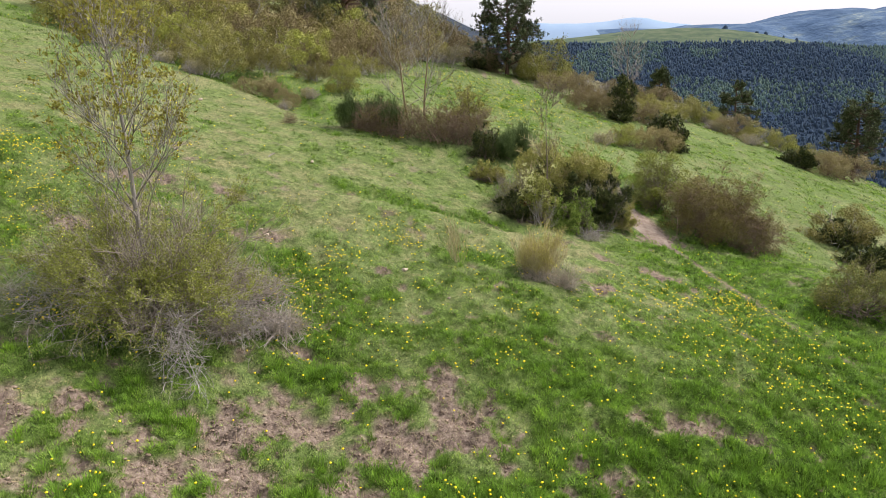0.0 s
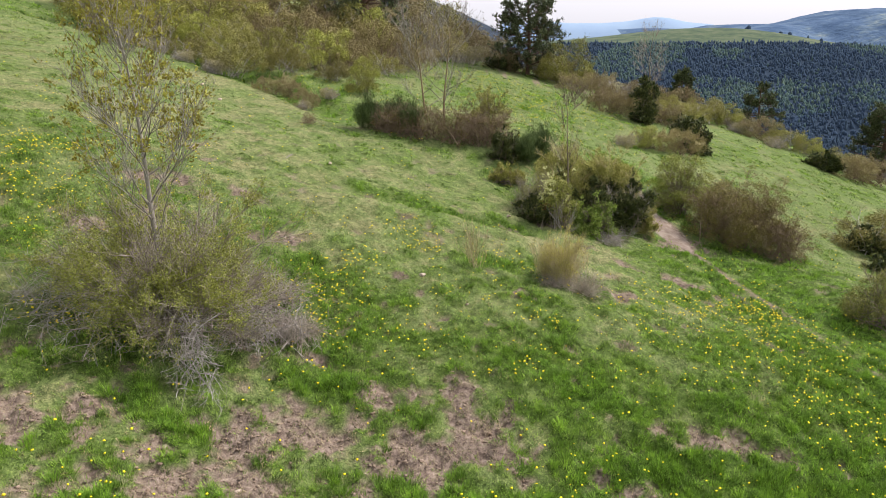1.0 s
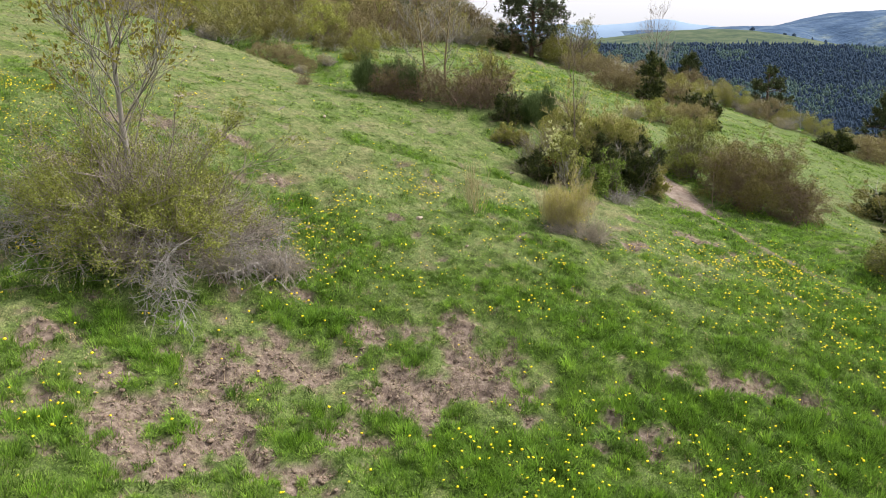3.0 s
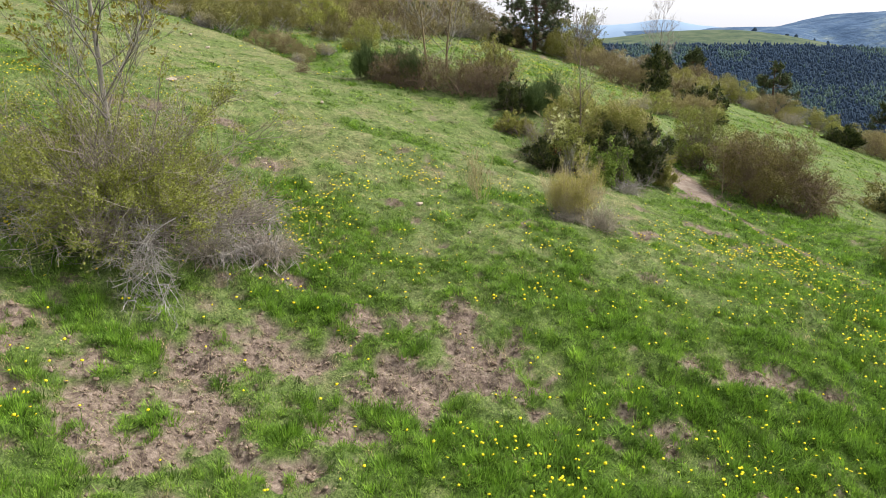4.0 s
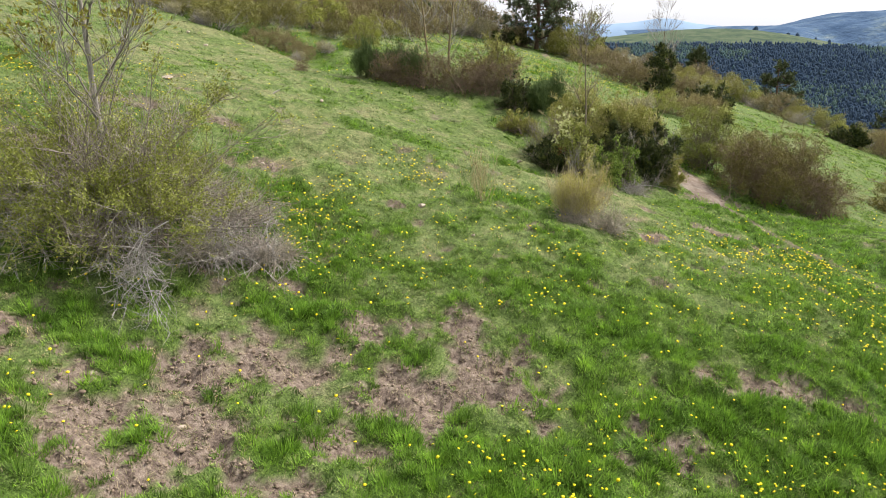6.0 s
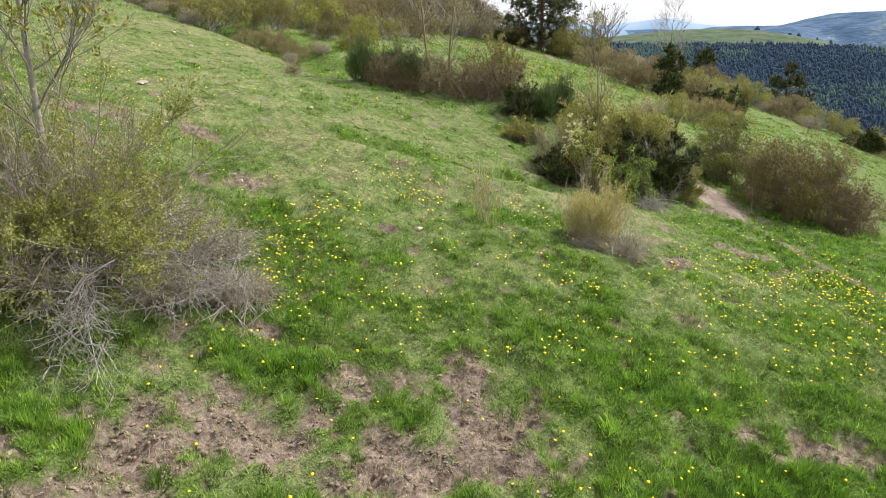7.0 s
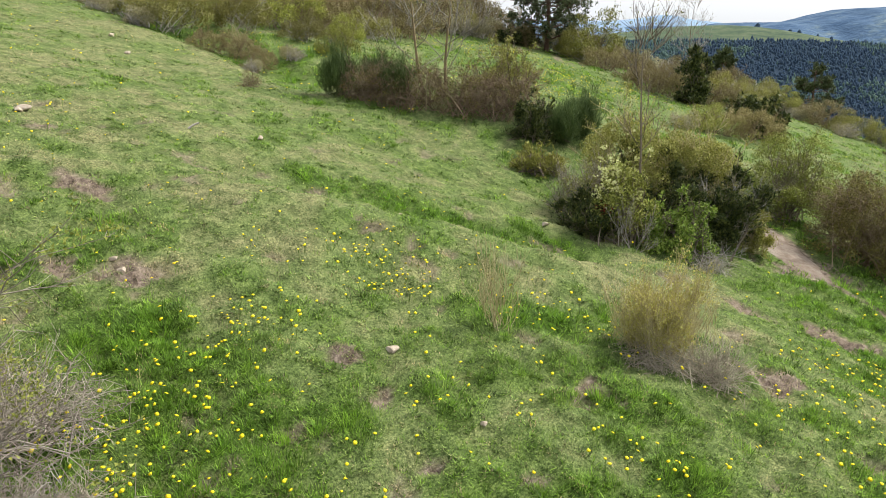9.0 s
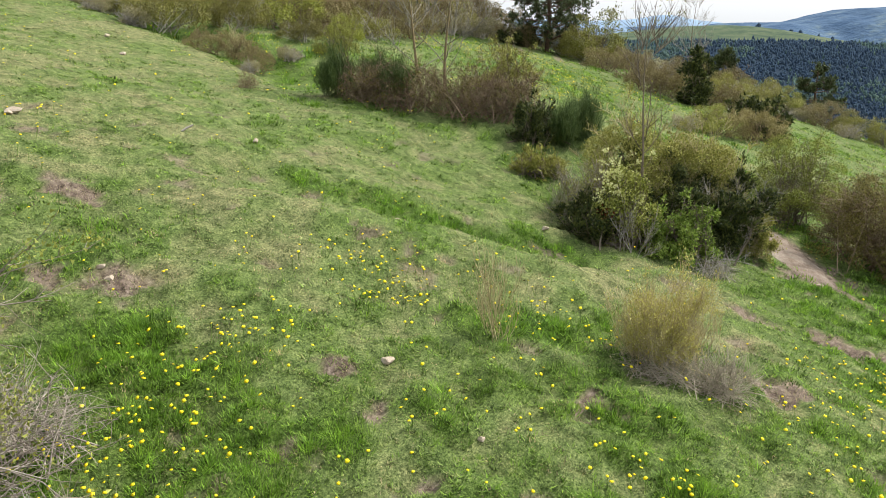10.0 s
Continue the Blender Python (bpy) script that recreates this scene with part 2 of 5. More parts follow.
def part(name, me, parent, label=""):
    """Links a mesh as one part of a thing."""
    ob = new(name, me)
    ob.parent = parent
    return tagged(ob, label)


def thing(name, x, y, z, label, category, group=""):
    ob = new(name)
    ob.empty_display_size = 0.2
    ob.location = (x, y, z)
    return tagged(ob, label, category, group)


def join(pieces):
    """Several (verts, tris) as one."""
    vs, ts, n = [], [], 0
    for v, t in pieces:
        v = np.asarray(v).reshape(-1, 3)
        vs.append(v)
        ts.append(np.asarray(t).reshape(-1, 3) + n)
        n += len(v)
    return np.concatenate(vs), np.concatenate(ts)


def tubes(lines, radii, sides=3, rng=RNG):
    """Round branches along polylines (N, S, 3) with radii (N, S)."""
    n, s, _ = lines.shape
    tan = unit(np.gradient(lines, axis=1))
    ref = unit(rng.normal(size=(n, 1, 3)))
    a = unit(np.cross(tan, ref))
    b = np.cross(tan, a)
    ang = np.arange(sides) * 2 * np.pi / sides
    ring = lines[:, :, None] + radii[:, :, None, None] * (a[:, :, None] * np.cos(ang)[:, None] + b[:, :, None] * np.sin(ang)[:, None])
    idx = np.arange(n * s * sides).reshape(n, s, sides)
    p, q = idx[:, :-1], idx[:, 1:]
    p2, q2 = np.roll(p, -1, 2), np.roll(q, -1, 2)
    tris = np.stack([np.stack([p, p2, q2], -1), np.stack([p, q2, q], -1)], -2)
    return ring.reshape(-1, 3), tris.reshape(-1, 3)


def sprout(lines, count, lengths, spread, up, segs, rng, lo=0.3, hi=1.0, wiggle=0.12):
    """Side shoots from random places on polylines: spread 0 follows the parent, 1 stands off; up bends them skywards."""
    n, s, _ = lines.shape
    who = rng.integers(0, n, count)
    f = rng.uniform(lo, hi, count) * (s - 1)
    i = np.minimum(f.astype(int), s - 2)
    base = lines[who, i] + (lines[who, i + 1] - lines[who, i]) * (f - i)[:, None]
    tan = unit(lines[who, i + 1] - lines[who, i])
    way = unit(tan * (1 - spread) + spread * unit(rng.normal(size=(count, 3))) + np.array([0, 0, up]))
    length = rng.uniform(*lengths, count)
    return stretch(base, way, length, segs, rng, wiggle, up * 0.3)


def stretch(base, way, length, segs, rng, wiggle=0.12, up=0.0):
    out = [base]
    for _ in range(segs):
        way = unit(way + wiggle * rng.normal(size=way.shape) + np.array([0, 0, up]))
        out.append(out[-1] + way * (length / segs)[:, None])
    return np.stack(out, 1)


def taper(count, segs, thick, thin):
    return np.broadcast_to(np.linspace(thick, thin, segs + 1), (count, segs + 1)) if np.isscalar(thick) else np.linspace(thick, thin, segs + 1).T


def leaves(lines, count, size, rng, lo=0.2, hi=1.05, drift=0.02, droop=0.0, narrow=0.55, single=False, align=0.6, clump=0.0):
    """Small folded leaves along twigs: two triangles each, or one for shrubs far off."""
    n, s, _ = lines.shape
    who = rng.integers(0, n, count)
    f = np.minimum(rng.uniform(lo, hi, count), 1.0) * (s - 1)
    i = np.minimum(f.astype(int), s - 2)
    base = lines[who, i] + (lines[who, i + 1] - lines[who, i]) * (f - i)[:, None] + drift * rng.normal(size=(count, 3))
    if clump > 0:  # gather the leaves into tufts with gaps between them
        q = base + 40
        full = lattice_noise(q[:, 0], q[:, 1], clump, 11) + lattice_noise(q[:, 1], q[:, 2], clump, 13) + lattice_noise(q[:, 2], q[:, 0], clump, 17)
        rich = np.flatnonzero(full > np.median(full) + 0.02)
        rich = rich if len(rich) else np.arange(count)
        again = rng.choice(rich, count)
        poor = (full < np.median(full)) & (rng.random(count) < 0.85)
        pick = np.where(poor, again, np.arange(count))
        base = base[pick] + np.where(poor, 0.02, 0.0)[:, None] * rng.normal(size=(count, 3))
        who, i = who[pick], i[pick]
    d = unit(rng.normal(size=(count, 3)) + align * unit(lines[who, i + 1] - lines[who, i]) + np.array([0, 0, 0.3 - droop]))
    side = unit(np.cross(d, rng.normal(size=(count, 3))))
    lift = np.cross(d, side)
    ln = size * rng.uniform(0.6, 1.35, (count, 1))
    mid = base + d * ln * 0.5
    if single:
        v = np.stack([base + side * ln * narrow * 0.6, base + d * ln, base - side * ln * narrow * 0.6], 1)
        return v.reshape(-1, 3), np.arange(count * 3).reshape(-1, 3)
    v = np.stack([base, mid + side * ln * narrow * 0.5 + lift * ln * 0.12, base + d * ln, mid - side * ln * narrow * 0.5 + lift * ln * 0.12], 1)
    k = np.arange(count)[:, None] * 4
    t = np.stack([k + np.array([0, 1, 2]), k + np.array([0, 2, 3])], 1)
    return v.reshape(-1, 3), t.reshape(-1, 3)


# ---- materials ----
def material(name, rough=0.8, spec=0.25):
    m = bpy.data.materials.new(name)
    m.use_nodes = True
    nt = m.node_tree
    p = nt.nodes["Principled BSDF"]
    p.inputs["Roughness"].default_value = rough
    p.inputs["Specular IOR Level"].default_value = spec
    return m, nt, p


def ramp(nt, source, stops):
    r = nt.nodes.new("ShaderNodeValToRGB")
    while len(r.color_ramp.elements) < len(stops):
        r.color_ramp.elements.new(0.5)
    for e, (pos, col) in zip(r.color_ramp.elements, stops):
        e.position, e.color = pos, (*col, 1)
    nt.links.new(source, r.inputs[0])
    return r.outputs[0]


def tex(nt, scale, detail=4, rough=0.6, coord="Object"):
    tc = nt.nodes.new("ShaderNodeTexCoord")
    t = nt.nodes.new("ShaderNodeTexNoise")
    t.inputs["Scale"].default_value, t.inputs["Detail"].default_value, t.inputs["Roughness"].default_value = scale, detail, rough
    nt.links.new(tc.outputs[coord], t.inputs["Vector"])
    return t.outputs[0]


def blend(nt, fac, a, b, kind="MIX"):
    m = nt.nodes.new("ShaderNodeMix")
    m.data_type, m.blend_type = "RGBA", kind
    for sock, val in ((m.inputs[0], fac), (m.inputs[6], a), (m.inputs[7], b)):
        if isinstance(val, (int, float)):
            sock.default_value = val
        elif isinstance(val, tuple):
            sock.default_value = (*val, 1)
        else:
            nt.links.new(val, sock)
    return m.outputs[2]


def attr(nt, name):
    a = nt.nodes.new("ShaderNodeAttribute")
    a.attribute_name = name
    return a.outputs["Fac"]


def bump(nt, p, height, strength, distance):
    b = nt.nodes.new("ShaderNodeBump")
    b.inputs["Strength"].default_value, b.inputs["Distance"].default_value = strength, distance
    nt.links.new(height, b.inputs["Height"])
    nt.links.new(b.outputs[0], p.inputs["Normal"])


def island(nt):
    return nt.nodes.new("ShaderNodeNewGeometry").outputs["Random Per Island"]


def leafy(name, stops, glow=0.35, patch=3.5, rough=0.6, spec=0.2, vary=0.0):
    """Thin leaves: colour by leaf, by patch of the crown and by shrub, some light shining through."""
    m, nt, p = material(name, rough, spec)
    mixed = nt.nodes.new("ShaderNodeMath")
    mixed.operation = "MULTIPLY_ADD"
    nt.links.new(island(nt), mixed.inputs[0])
    mixed.inputs[1].default_value = 0.7
    half = nt.nodes.new("ShaderNodeMath")
    half.operation = "MULTIPLY"
    half.inputs[1].default_value = 0.36
    nt.links.new(tex(nt, patch, 2), half.inputs[0])
    nt.links.new(half.outputs[0], mixed.inputs[2])
    col = ramp(nt, mixed.outputs[0], stops)
    if vary:
        each = nt.nodes.new("ShaderNodeObjectInfo").outputs["Random"]
        col = blend(nt, vary, col, ramp(nt, each, [(0.0, (0.62, 0.58, 0.60)), (0.35, (0.88, 0.84, 0.84)), (0.7, (1.0, 1.0, 1.0)), (1.0, (1.3, 1.32, 1.15))]), "MULTIPLY")
    nt.links.new(col, p.inputs["Base Color"])
    tr = nt.nodes.new("ShaderNodeBsdfTranslucent")
    nt.links.new(col, tr.inputs[0])
    mx = nt.nodes.new("ShaderNodeMixShader")
    mx.inputs[0].default_value = glow
    nt.links.new(p.outputs[0], mx.inputs[1])
    nt.links.new(tr.outputs[0], mx.inputs[2])
    nt.links.new(mx.outputs[0], nt.nodes["Material Output"].inputs["Surface"])
    return m


def barky(name, stops, scale=9.0):
    m, nt, p = material(name, 0.9, 0.15)
    mixed = nt.nodes.new("ShaderNodeMath")
    mixed.operation = "MULTIPLY_ADD"
    nt.links.new(island(nt), mixed.inputs[0])
    mixed.inputs[1].default_value = 0.5
    half = nt.nodes.new("ShaderNodeMath")
    half.operation = "MULTIPLY"
    half.inputs[1].default_value = 0.5
    n = tex(nt, scale, 4)
    nt.links.new(n, half.inputs[0])
    nt.links.new(half.outputs[0], mixed.inputs[2])
    nt.links.new(ramp(nt, mixed.outputs[0], stops), p.inputs["Base Color"])
    bump(nt, p, n, 0.5, 0.01)
    return m


def turf_colour(nt):
    """Colour of the sward from the attributes that the meshes carry."""
    lush, soil_a = attr(nt, "lush"), attr(nt, "soil")
    return lush, soil_a


m_ground, nt, p = material("meadow_ground", 0.95, 0.1)
lush_n, soil_n = turf_colour(nt)
turf = ramp(nt, lush_n, [(0.0, (0.194, 0.198, 0.10)), (0.3, (0.126, 0.170, 0.060)), (0.65, (0.085, 0.138, 0.030)), (1.0, (0.058, 0.105, 0.019))])
thatch = ramp(nt, tex(nt, 9, 5, 0.7), [(0.35, (0.085, 0.09, 0.042)), (0.65, (0.23, 0.225, 0.125))])
turf = blend(nt, ramp(nt, attr(nt, "hump"), [(0.30, (0.35, 0.35, 0.35)), (0.42, (0.0, 0.0, 0.0))]), turf, thatch)
fine = tex(nt, 46, 5, 0.85)
turf = blend(nt, 1.0, turf, ramp(nt, fine, [(0.38, (0.22, 0.26, 0.18)), (0.47, (0.72, 0.76, 0.68)), (0.55, (1.15, 1.12, 1.08)), (0.64, (1.9, 1.75, 1.65))]), "MULTIPLY")
turf = blend(nt, 0.85, turf, ramp(nt, tex(nt, 7.5, 3, 0.6), [(0.36, (0.58, 0.64, 0.55)), (0.5, (1.0, 1.0, 1.0)), (0.64, (1.38, 1.3, 1.34))]), "MULTIPLY")
earth_n = tex(nt, 11, 8, 0.85)
earth = ramp(nt, earth_n, [(0.36, (0.040, 0.029, 0.023)), (0.46, (0.128, 0.096, 0.076)), (0.55, (0.236, 0.186, 0.148)), (0.68, (0.40, 0.33, 0.268))])
nt.links.new(blend(nt, soil_n, turf, earth), p.inputs["Base Color"])
bump(nt, p, tex(nt, 24, 6, 0.75), 0.7, 0.04)

m_path, nt, p = material("trodden_earth", 0.95, 0.1)
pn = tex(nt, 5, 6, 0.7)
nt.links.new(ramp(nt, pn, [(0.3, (0.15, 0.11, 0.083)), (0.5, (0.235, 0.187, 0.15)), (0.7, (0.34, 0.295, 0.25))]), p.inputs["Base Color"])
bump(nt, p, tex(nt, 40, 4, 0.7), 0.7, 0.03)

m_grass, nt, p = material("grass_blades", 0.55, 0.2)
lush_n, _ = turf_colour(nt)
gcol = ramp(nt, lush_n, [(0.0, (0.48, 0.41, 0.28)), (0.06, (0.345, 0.345, 0.185)), (0.2, (0.246, 0.322, 0.128)), (0.45, (0.192, 0.315, 0.068)), (0.75, (0.192, 0.355, 0.044)), (1.0, (0.160, 0.322, 0.036))])
gcol = blend(nt, 0.6, gcol, ramp(nt, island(nt), [(0.0, (0.5, 0.52, 0.4)), (0.5, (1.0, 1.0, 1.0)), (1.0, (1.6, 1.5, 1.4))]), "MULTIPLY")
gcol = blend(nt, 1.0, gcol, (0.87, 0.85, 0.84), "MULTIPLY")
gcol = blend(nt, 1.0, gcol, ramp(nt, attr(nt, "tone"), [(0.0, (0.26, 0.30, 0.26)), (0.5, (1.0, 1.0, 1.0)), (1.0, (1.85, 1.7, 1.6))]), "MULTIPLY")
nt.links.new(gcol, p.inputs["Base Color"])
tr = nt.nodes.new("ShaderNodeBsdfTranslucent")
nt.links.new(gcol, tr.inputs[0])
mx = nt.nodes.new("ShaderNodeMixShader")
mx.inputs[0].default_value = 0.4
nt.links.new(p.outputs[0], mx.inputs[1])
nt.links.new(tr.outputs[0], mx.inputs[2])
nt.links.new(mx.outputs[0], nt.nodes["Material Output"].inputs["Surface"])

m_petal, nt, p = material("dandelion_petals", 0.6, 0.2)
nt.links.new(ramp(nt, island(nt), [(0.0, (0.84, 0.64, 0.01)), (1.0, (0.92, 0.78, 0.02))]), p.inputs["Base Color"])
m_stone, nt, p = material("pale_limestone", 0.9, 0.2)
sn = tex(nt, 14, 6, 0.7)
nt.links.new(ramp(nt, sn, [(0.3, (0.24, 0.19, 0.14)), (0.5, (0.40, 0.33, 0.26)), (0.7, (0.53, 0.47, 0.39))]), p.inputs["Base Color"])
bump(nt, p, sn, 0.6, 0.02)
m_clod, nt, p = material("dry_earth_clods", 0.95, 0.1)
cn = tex(nt, 18, 5, 0.7)
nt.links.new(blend(nt, 0.6, ramp(nt, cn, [(0.3, (0.150, 0.109, 0.082)), (0.7, (0.313, 0.248, 0.194))]), ramp(nt, island(nt), [(0, (0.6, 0.6, 0.6)), (1, (1.25, 1.2, 1.15))]), "MULTIPLY"), p.inputs["Base Color"])
bump(nt, p, cn, 0.8, 0.02)

m_twig_grey = barky("grey_dead_twigs", [(0.15, (0.17, 0.15, 0.135)), (0.5, (0.33, 0.30, 0.275)), (0.85, (0.52, 0.49, 0.46))])
m_twig_brown = barky("brown_stems", [(0.15, (0.08, 0.062, 0.05)), (0.5, (0.18, 0.145, 0.115)), (0.85, (0.31, 0.265, 0.215))])
m_stem_worn = barky("weathered_thorn_stems", [(0.15, (0.13, 0.108, 0.09)), (0.5, (0.27, 0.23, 0.195)), (0.85, (0.45, 0.40, 0.35))])
m_twig_pale = barky("bleached_dry_stalks", [(0.15, (0.19, 0.16, 0.125)), (0.5, (0.34, 0.295, 0.235)), (0.85, (0.50, 0.45, 0.37))])
m_twig_red = barky("reddish_briar_stems", [(0.15, (0.075, 0.05, 0.034)), (0.5, (0.19, 0.135, 0.092)), (0.85, (0.34, 0.265, 0.195))])
m_twig_straw = barky("straw_coloured_stalks", [(0.15, (0.26, 0.215, 0.115)), (0.5, (0.44, 0.375, 0.21)), (0.85, (0.60, 0.53, 0.34))])
m_twig_drab = barky("drab_dry_twigs", [(0.15, (0.17, 0.145, 0.125)), (0.5, (0.33, 0.285, 0.245)), (0.85, (0.52, 0.465, 0.41))])
m_bark_grey = barky("smooth_grey_bark", [(0.15, (0.13, 0.115, 0.10)), (0.5, (0.25, 0.23, 0.20)), (0.85, (0.40, 0.375, 0.34))], 14)
m_bark_lichen = barky("bark_with_orange_lichen", [(0.15, (0.12, 0.10, 0.075)), (0.5, (0.22, 0.17, 0.10)), (0.85, (0.33, 0.25, 0.12))], 14)
m_bark_pine = barky("pine_bark", [(0.15, (0.045, 0.03, 0.024)), (0.5, (0.11, 0.07, 0.05)), (0.85, (0.22, 0.14, 0.10))], 11)
m_leaf_olive = leafy("young_olive_leaves", [(0.15, (0.12, 0.125, 0.028)), (0.5, (0.26, 0.262, 0.06)), (0.85, (0.42, 0.412, 0.11))], 0.16)
m_leaf_lime = leafy("fresh_lime_leaves", [(0.15, (0.08, 0.098, 0.016)), (0.5, (0.205, 0.24, 0.04)), (0.85, (0.36, 0.385, 0.09))], 0.16)
m_leaf_fresh = leafy("fresh_yellow_green_leaves", [(0.15, (0.09, 0.105, 0.02)), (0.5, (0.23, 0.255, 0.05)), (0.85, (0.40, 0.415, 0.11))], 0.2)
m_slope_olive = leafy("olive_shrub_leaves", [(0.15, (0.14, 0.136, 0.038)), (0.5, (0.215, 0.208, 0.056)), (0.85, (0.315, 0.30, 0.085))], 0.08, vary=0.9)
m_slope_lime = leafy("yellow_green_shrub_leaves", [(0.15, (0.19, 0.21, 0.04)), (0.5, (0.28, 0.305, 0.058)), (0.85, (0.38, 0.40, 0.088))], 0.08, vary=0.9)
m_slope_rust = leafy("rusty_shrub_buds", [(0.15, (0.15, 0.125, 0.058)), (0.5, (0.22, 0.185, 0.083)), (0.85, (0.31, 0.265, 0.115))], 0.08, vary=0.9)
m_leaf_green = leafy("mid_green_leaves", [(0.15, (0.07, 0.115, 0.018)), (0.5, (0.175, 0.265, 0.042)), (0.85, (0.33, 0.42, 0.09))], 0.14)
m_leaf_brown = leafy("bronze_buds", [(0.18, (0.058, 0.046, 0.015)), (0.45, (0.138, 0.116, 0.032)), (0.75, (0.25, 0.225, 0.060))], 0.14, 1.8)
m_leaf_grey = leafy("grey_green_leaves", [(0.15, (0.17, 0.155, 0.08)), (0.5, (0.31, 0.28, 0.15)), (0.85, (0.45, 0.42, 0.25))])
m_broom = leafy("dark_broom_shoots", [(0.15, (0.04, 0.07, 0.02)), (0.5, (0.085, 0.13, 0.04)), (0.85, (0.15, 0.20, 0.07))], 0.15)
m_juniper = leafy("juniper_needles", [(0.15, (0.012, 0.02, 0.007)), (0.5, (0.042, 0.06, 0.018)), (0.85, (0.14, 0.155, 0.042))], 0.12)
m_needle = leafy("pine_needles", [(0.15, (0.015, 0.022, 0.010)), (0.5, (0.065, 0.085, 0.036)), (0.85, (0.169, 0.202, 0.091))], 0.12)
m_leaf_verge = leafy("dark_olive_leaves", [(0.15, (0.065, 0.072, 0.018)), (0.5, (0.155, 0.165, 0.04)), (0.85, (0.28, 0.29, 0.075))], 0.14)
m_leaf_thorn = leafy("opening_thorn_leaves", [(0.15, (0.13, 0.15, 0.03)), (0.5, (0.255, 0.285, 0.058)), (0.85, (0.40, 0.425, 0.10))], 0.3)
m_leaf_ash = leafy("opening_bronze_leaves", [(0.15, (0.15, 0.12, 0.025)), (0.5, (0.26, 0.24, 0.042)), (0.85, (0.36, 0.355, 0.07))])
m_leaf_straw = leafy("straw_yellow_shoots", [(0.15, (0.29, 0.265, 0.065)), (0.5, (0.46, 0.425, 0.12)), (0.85, (0.63, 0.58, 0.22))], 0.4)
m_blossom = leafy("cream_blossom", [(0.1, (0.50, 0.52, 0.20)), (0.9, (0.70, 0.70, 0.38))], 0.3)
m_red = leafy("withered_red_leaves", [(0.1, (0.13, 0.02, 0.012)), (0.9, (0.28, 0.06, 0.03))], 0.2)


# ---- ground: one sheet from the slope to the horizon ----
def lines_of(lo, hi, step, far_lo, far_hi, grow=1.09):
    inner = list(np.arange(lo, hi, step))
    up, d, v = [], step, hi
    while v < far_hi:
        up.append(v)
        d *= grow
        v += d
    down, d, v = [], step, lo
    while v > far_lo:
        d *= grow
        v -= d
        down.append(v)
    return np.array(down[::-1] + inner + up)


gx, gy = np.meshgrid(lines_of(-8.5, 9.5, 0.09, -4000, 4000, 1.1), lines_of(5.0, 19.0, 0.09, -3000, 4400, 1.1))
gz = land(gx, gy) + relief(gx, gy)
ny, nx = gx.shape
idx = np.arange(nx * ny).reshape(ny, nx)
quads = np.stack([idx[:-1, :-1], idx[:-1, 1:], idx[1:, 1:], idx[1:, :-1]], -1).reshape(-1, 4)
me = mesh_of("ground", np.stack([gx, gy, gz], -1), quads, m_ground,
             {"lush": lushness(gx, gy), "soil": soil(gx, gy), "hump": hump(gx, gy)}, True, 4)
tagged(new("ground", me), "grassy hillside with dry turf and bare earth", "hillside", kind="structure")

# the trodden footpath, a strip that lies on the turf
tan = unit(np.gradient(TRACK, axis=0))
nor = np.stack([-tan[:, 1], tan[:, 0]], -1)
worn = (TRACK[:, 1] > 17.9) & (TRACK[:, 1] < 22.5)
TRODDEN, nor = TRACK[worn], nor[worn]
offs = np.linspace(-1, 1, 7)
half = track_half(TRODDEN[:, 1]) * (0.75 + 0.5 * lattice_noise(TRODDEN[:, 0], TRODDEN[:, 1], 0.35, 61))
half = half * np.clip(smooth(17.7, 18.5, TRODDEN[:, 1]) * smooth(22.6, 21.4, TRODDEN[:, 1]), 0.12, 1)
pxy = TRODDEN[:, None] + nor[:, None] * (offs[None] * half[:, None])[..., None]
pz = ground_z(pxy[..., 0], pxy[..., 1]) + 0.015 - 0.035 * np.abs(offs) ** 4
k = np.arange(pxy.shape[0] * 7).reshape(-1, 7)
quads = np.stack([k[:-1, :-1], k[:-1, 1:], k[1:, 1:], k[1:, :-1]], -1).reshape(-1, 4)
me = mesh_of("footpath", np.concatenate([pxy, pz[..., None]], -1), quads, m_path, None, True, 4)
tagged(new("footpath", me), "narrow trodden earth footpath through the grass", "footpath", kind="structure")


# ---- grass ----
def sow(y0, y1, per_m2, rng, cut=True):
    """Places on the slope within a wedge that widens away from the near edge."""
    w1 = 0.66 * max(y1, 6) + 2.5
    n = int(per_m2 * (y1 - y0) * 2 * w1)
    x, y = rng.uniform(-w1, w1, n), rng.uniform(y0, y1, n)
    keep = np.abs(x - 0.3) < 0.66 * np.maximum(y, 6) + 1.6
    x, y = x[keep], y[keep]
    if cut:
        d, at = track_distance(x, y)
        free = (d > track_half(at) * rng.uniform(0.55, 1.1, len(x))) & (soil(x, y) < rng.uniform(0.15, 1.15, len(x)))
        x, y = x[free], y[free]
    return x, y


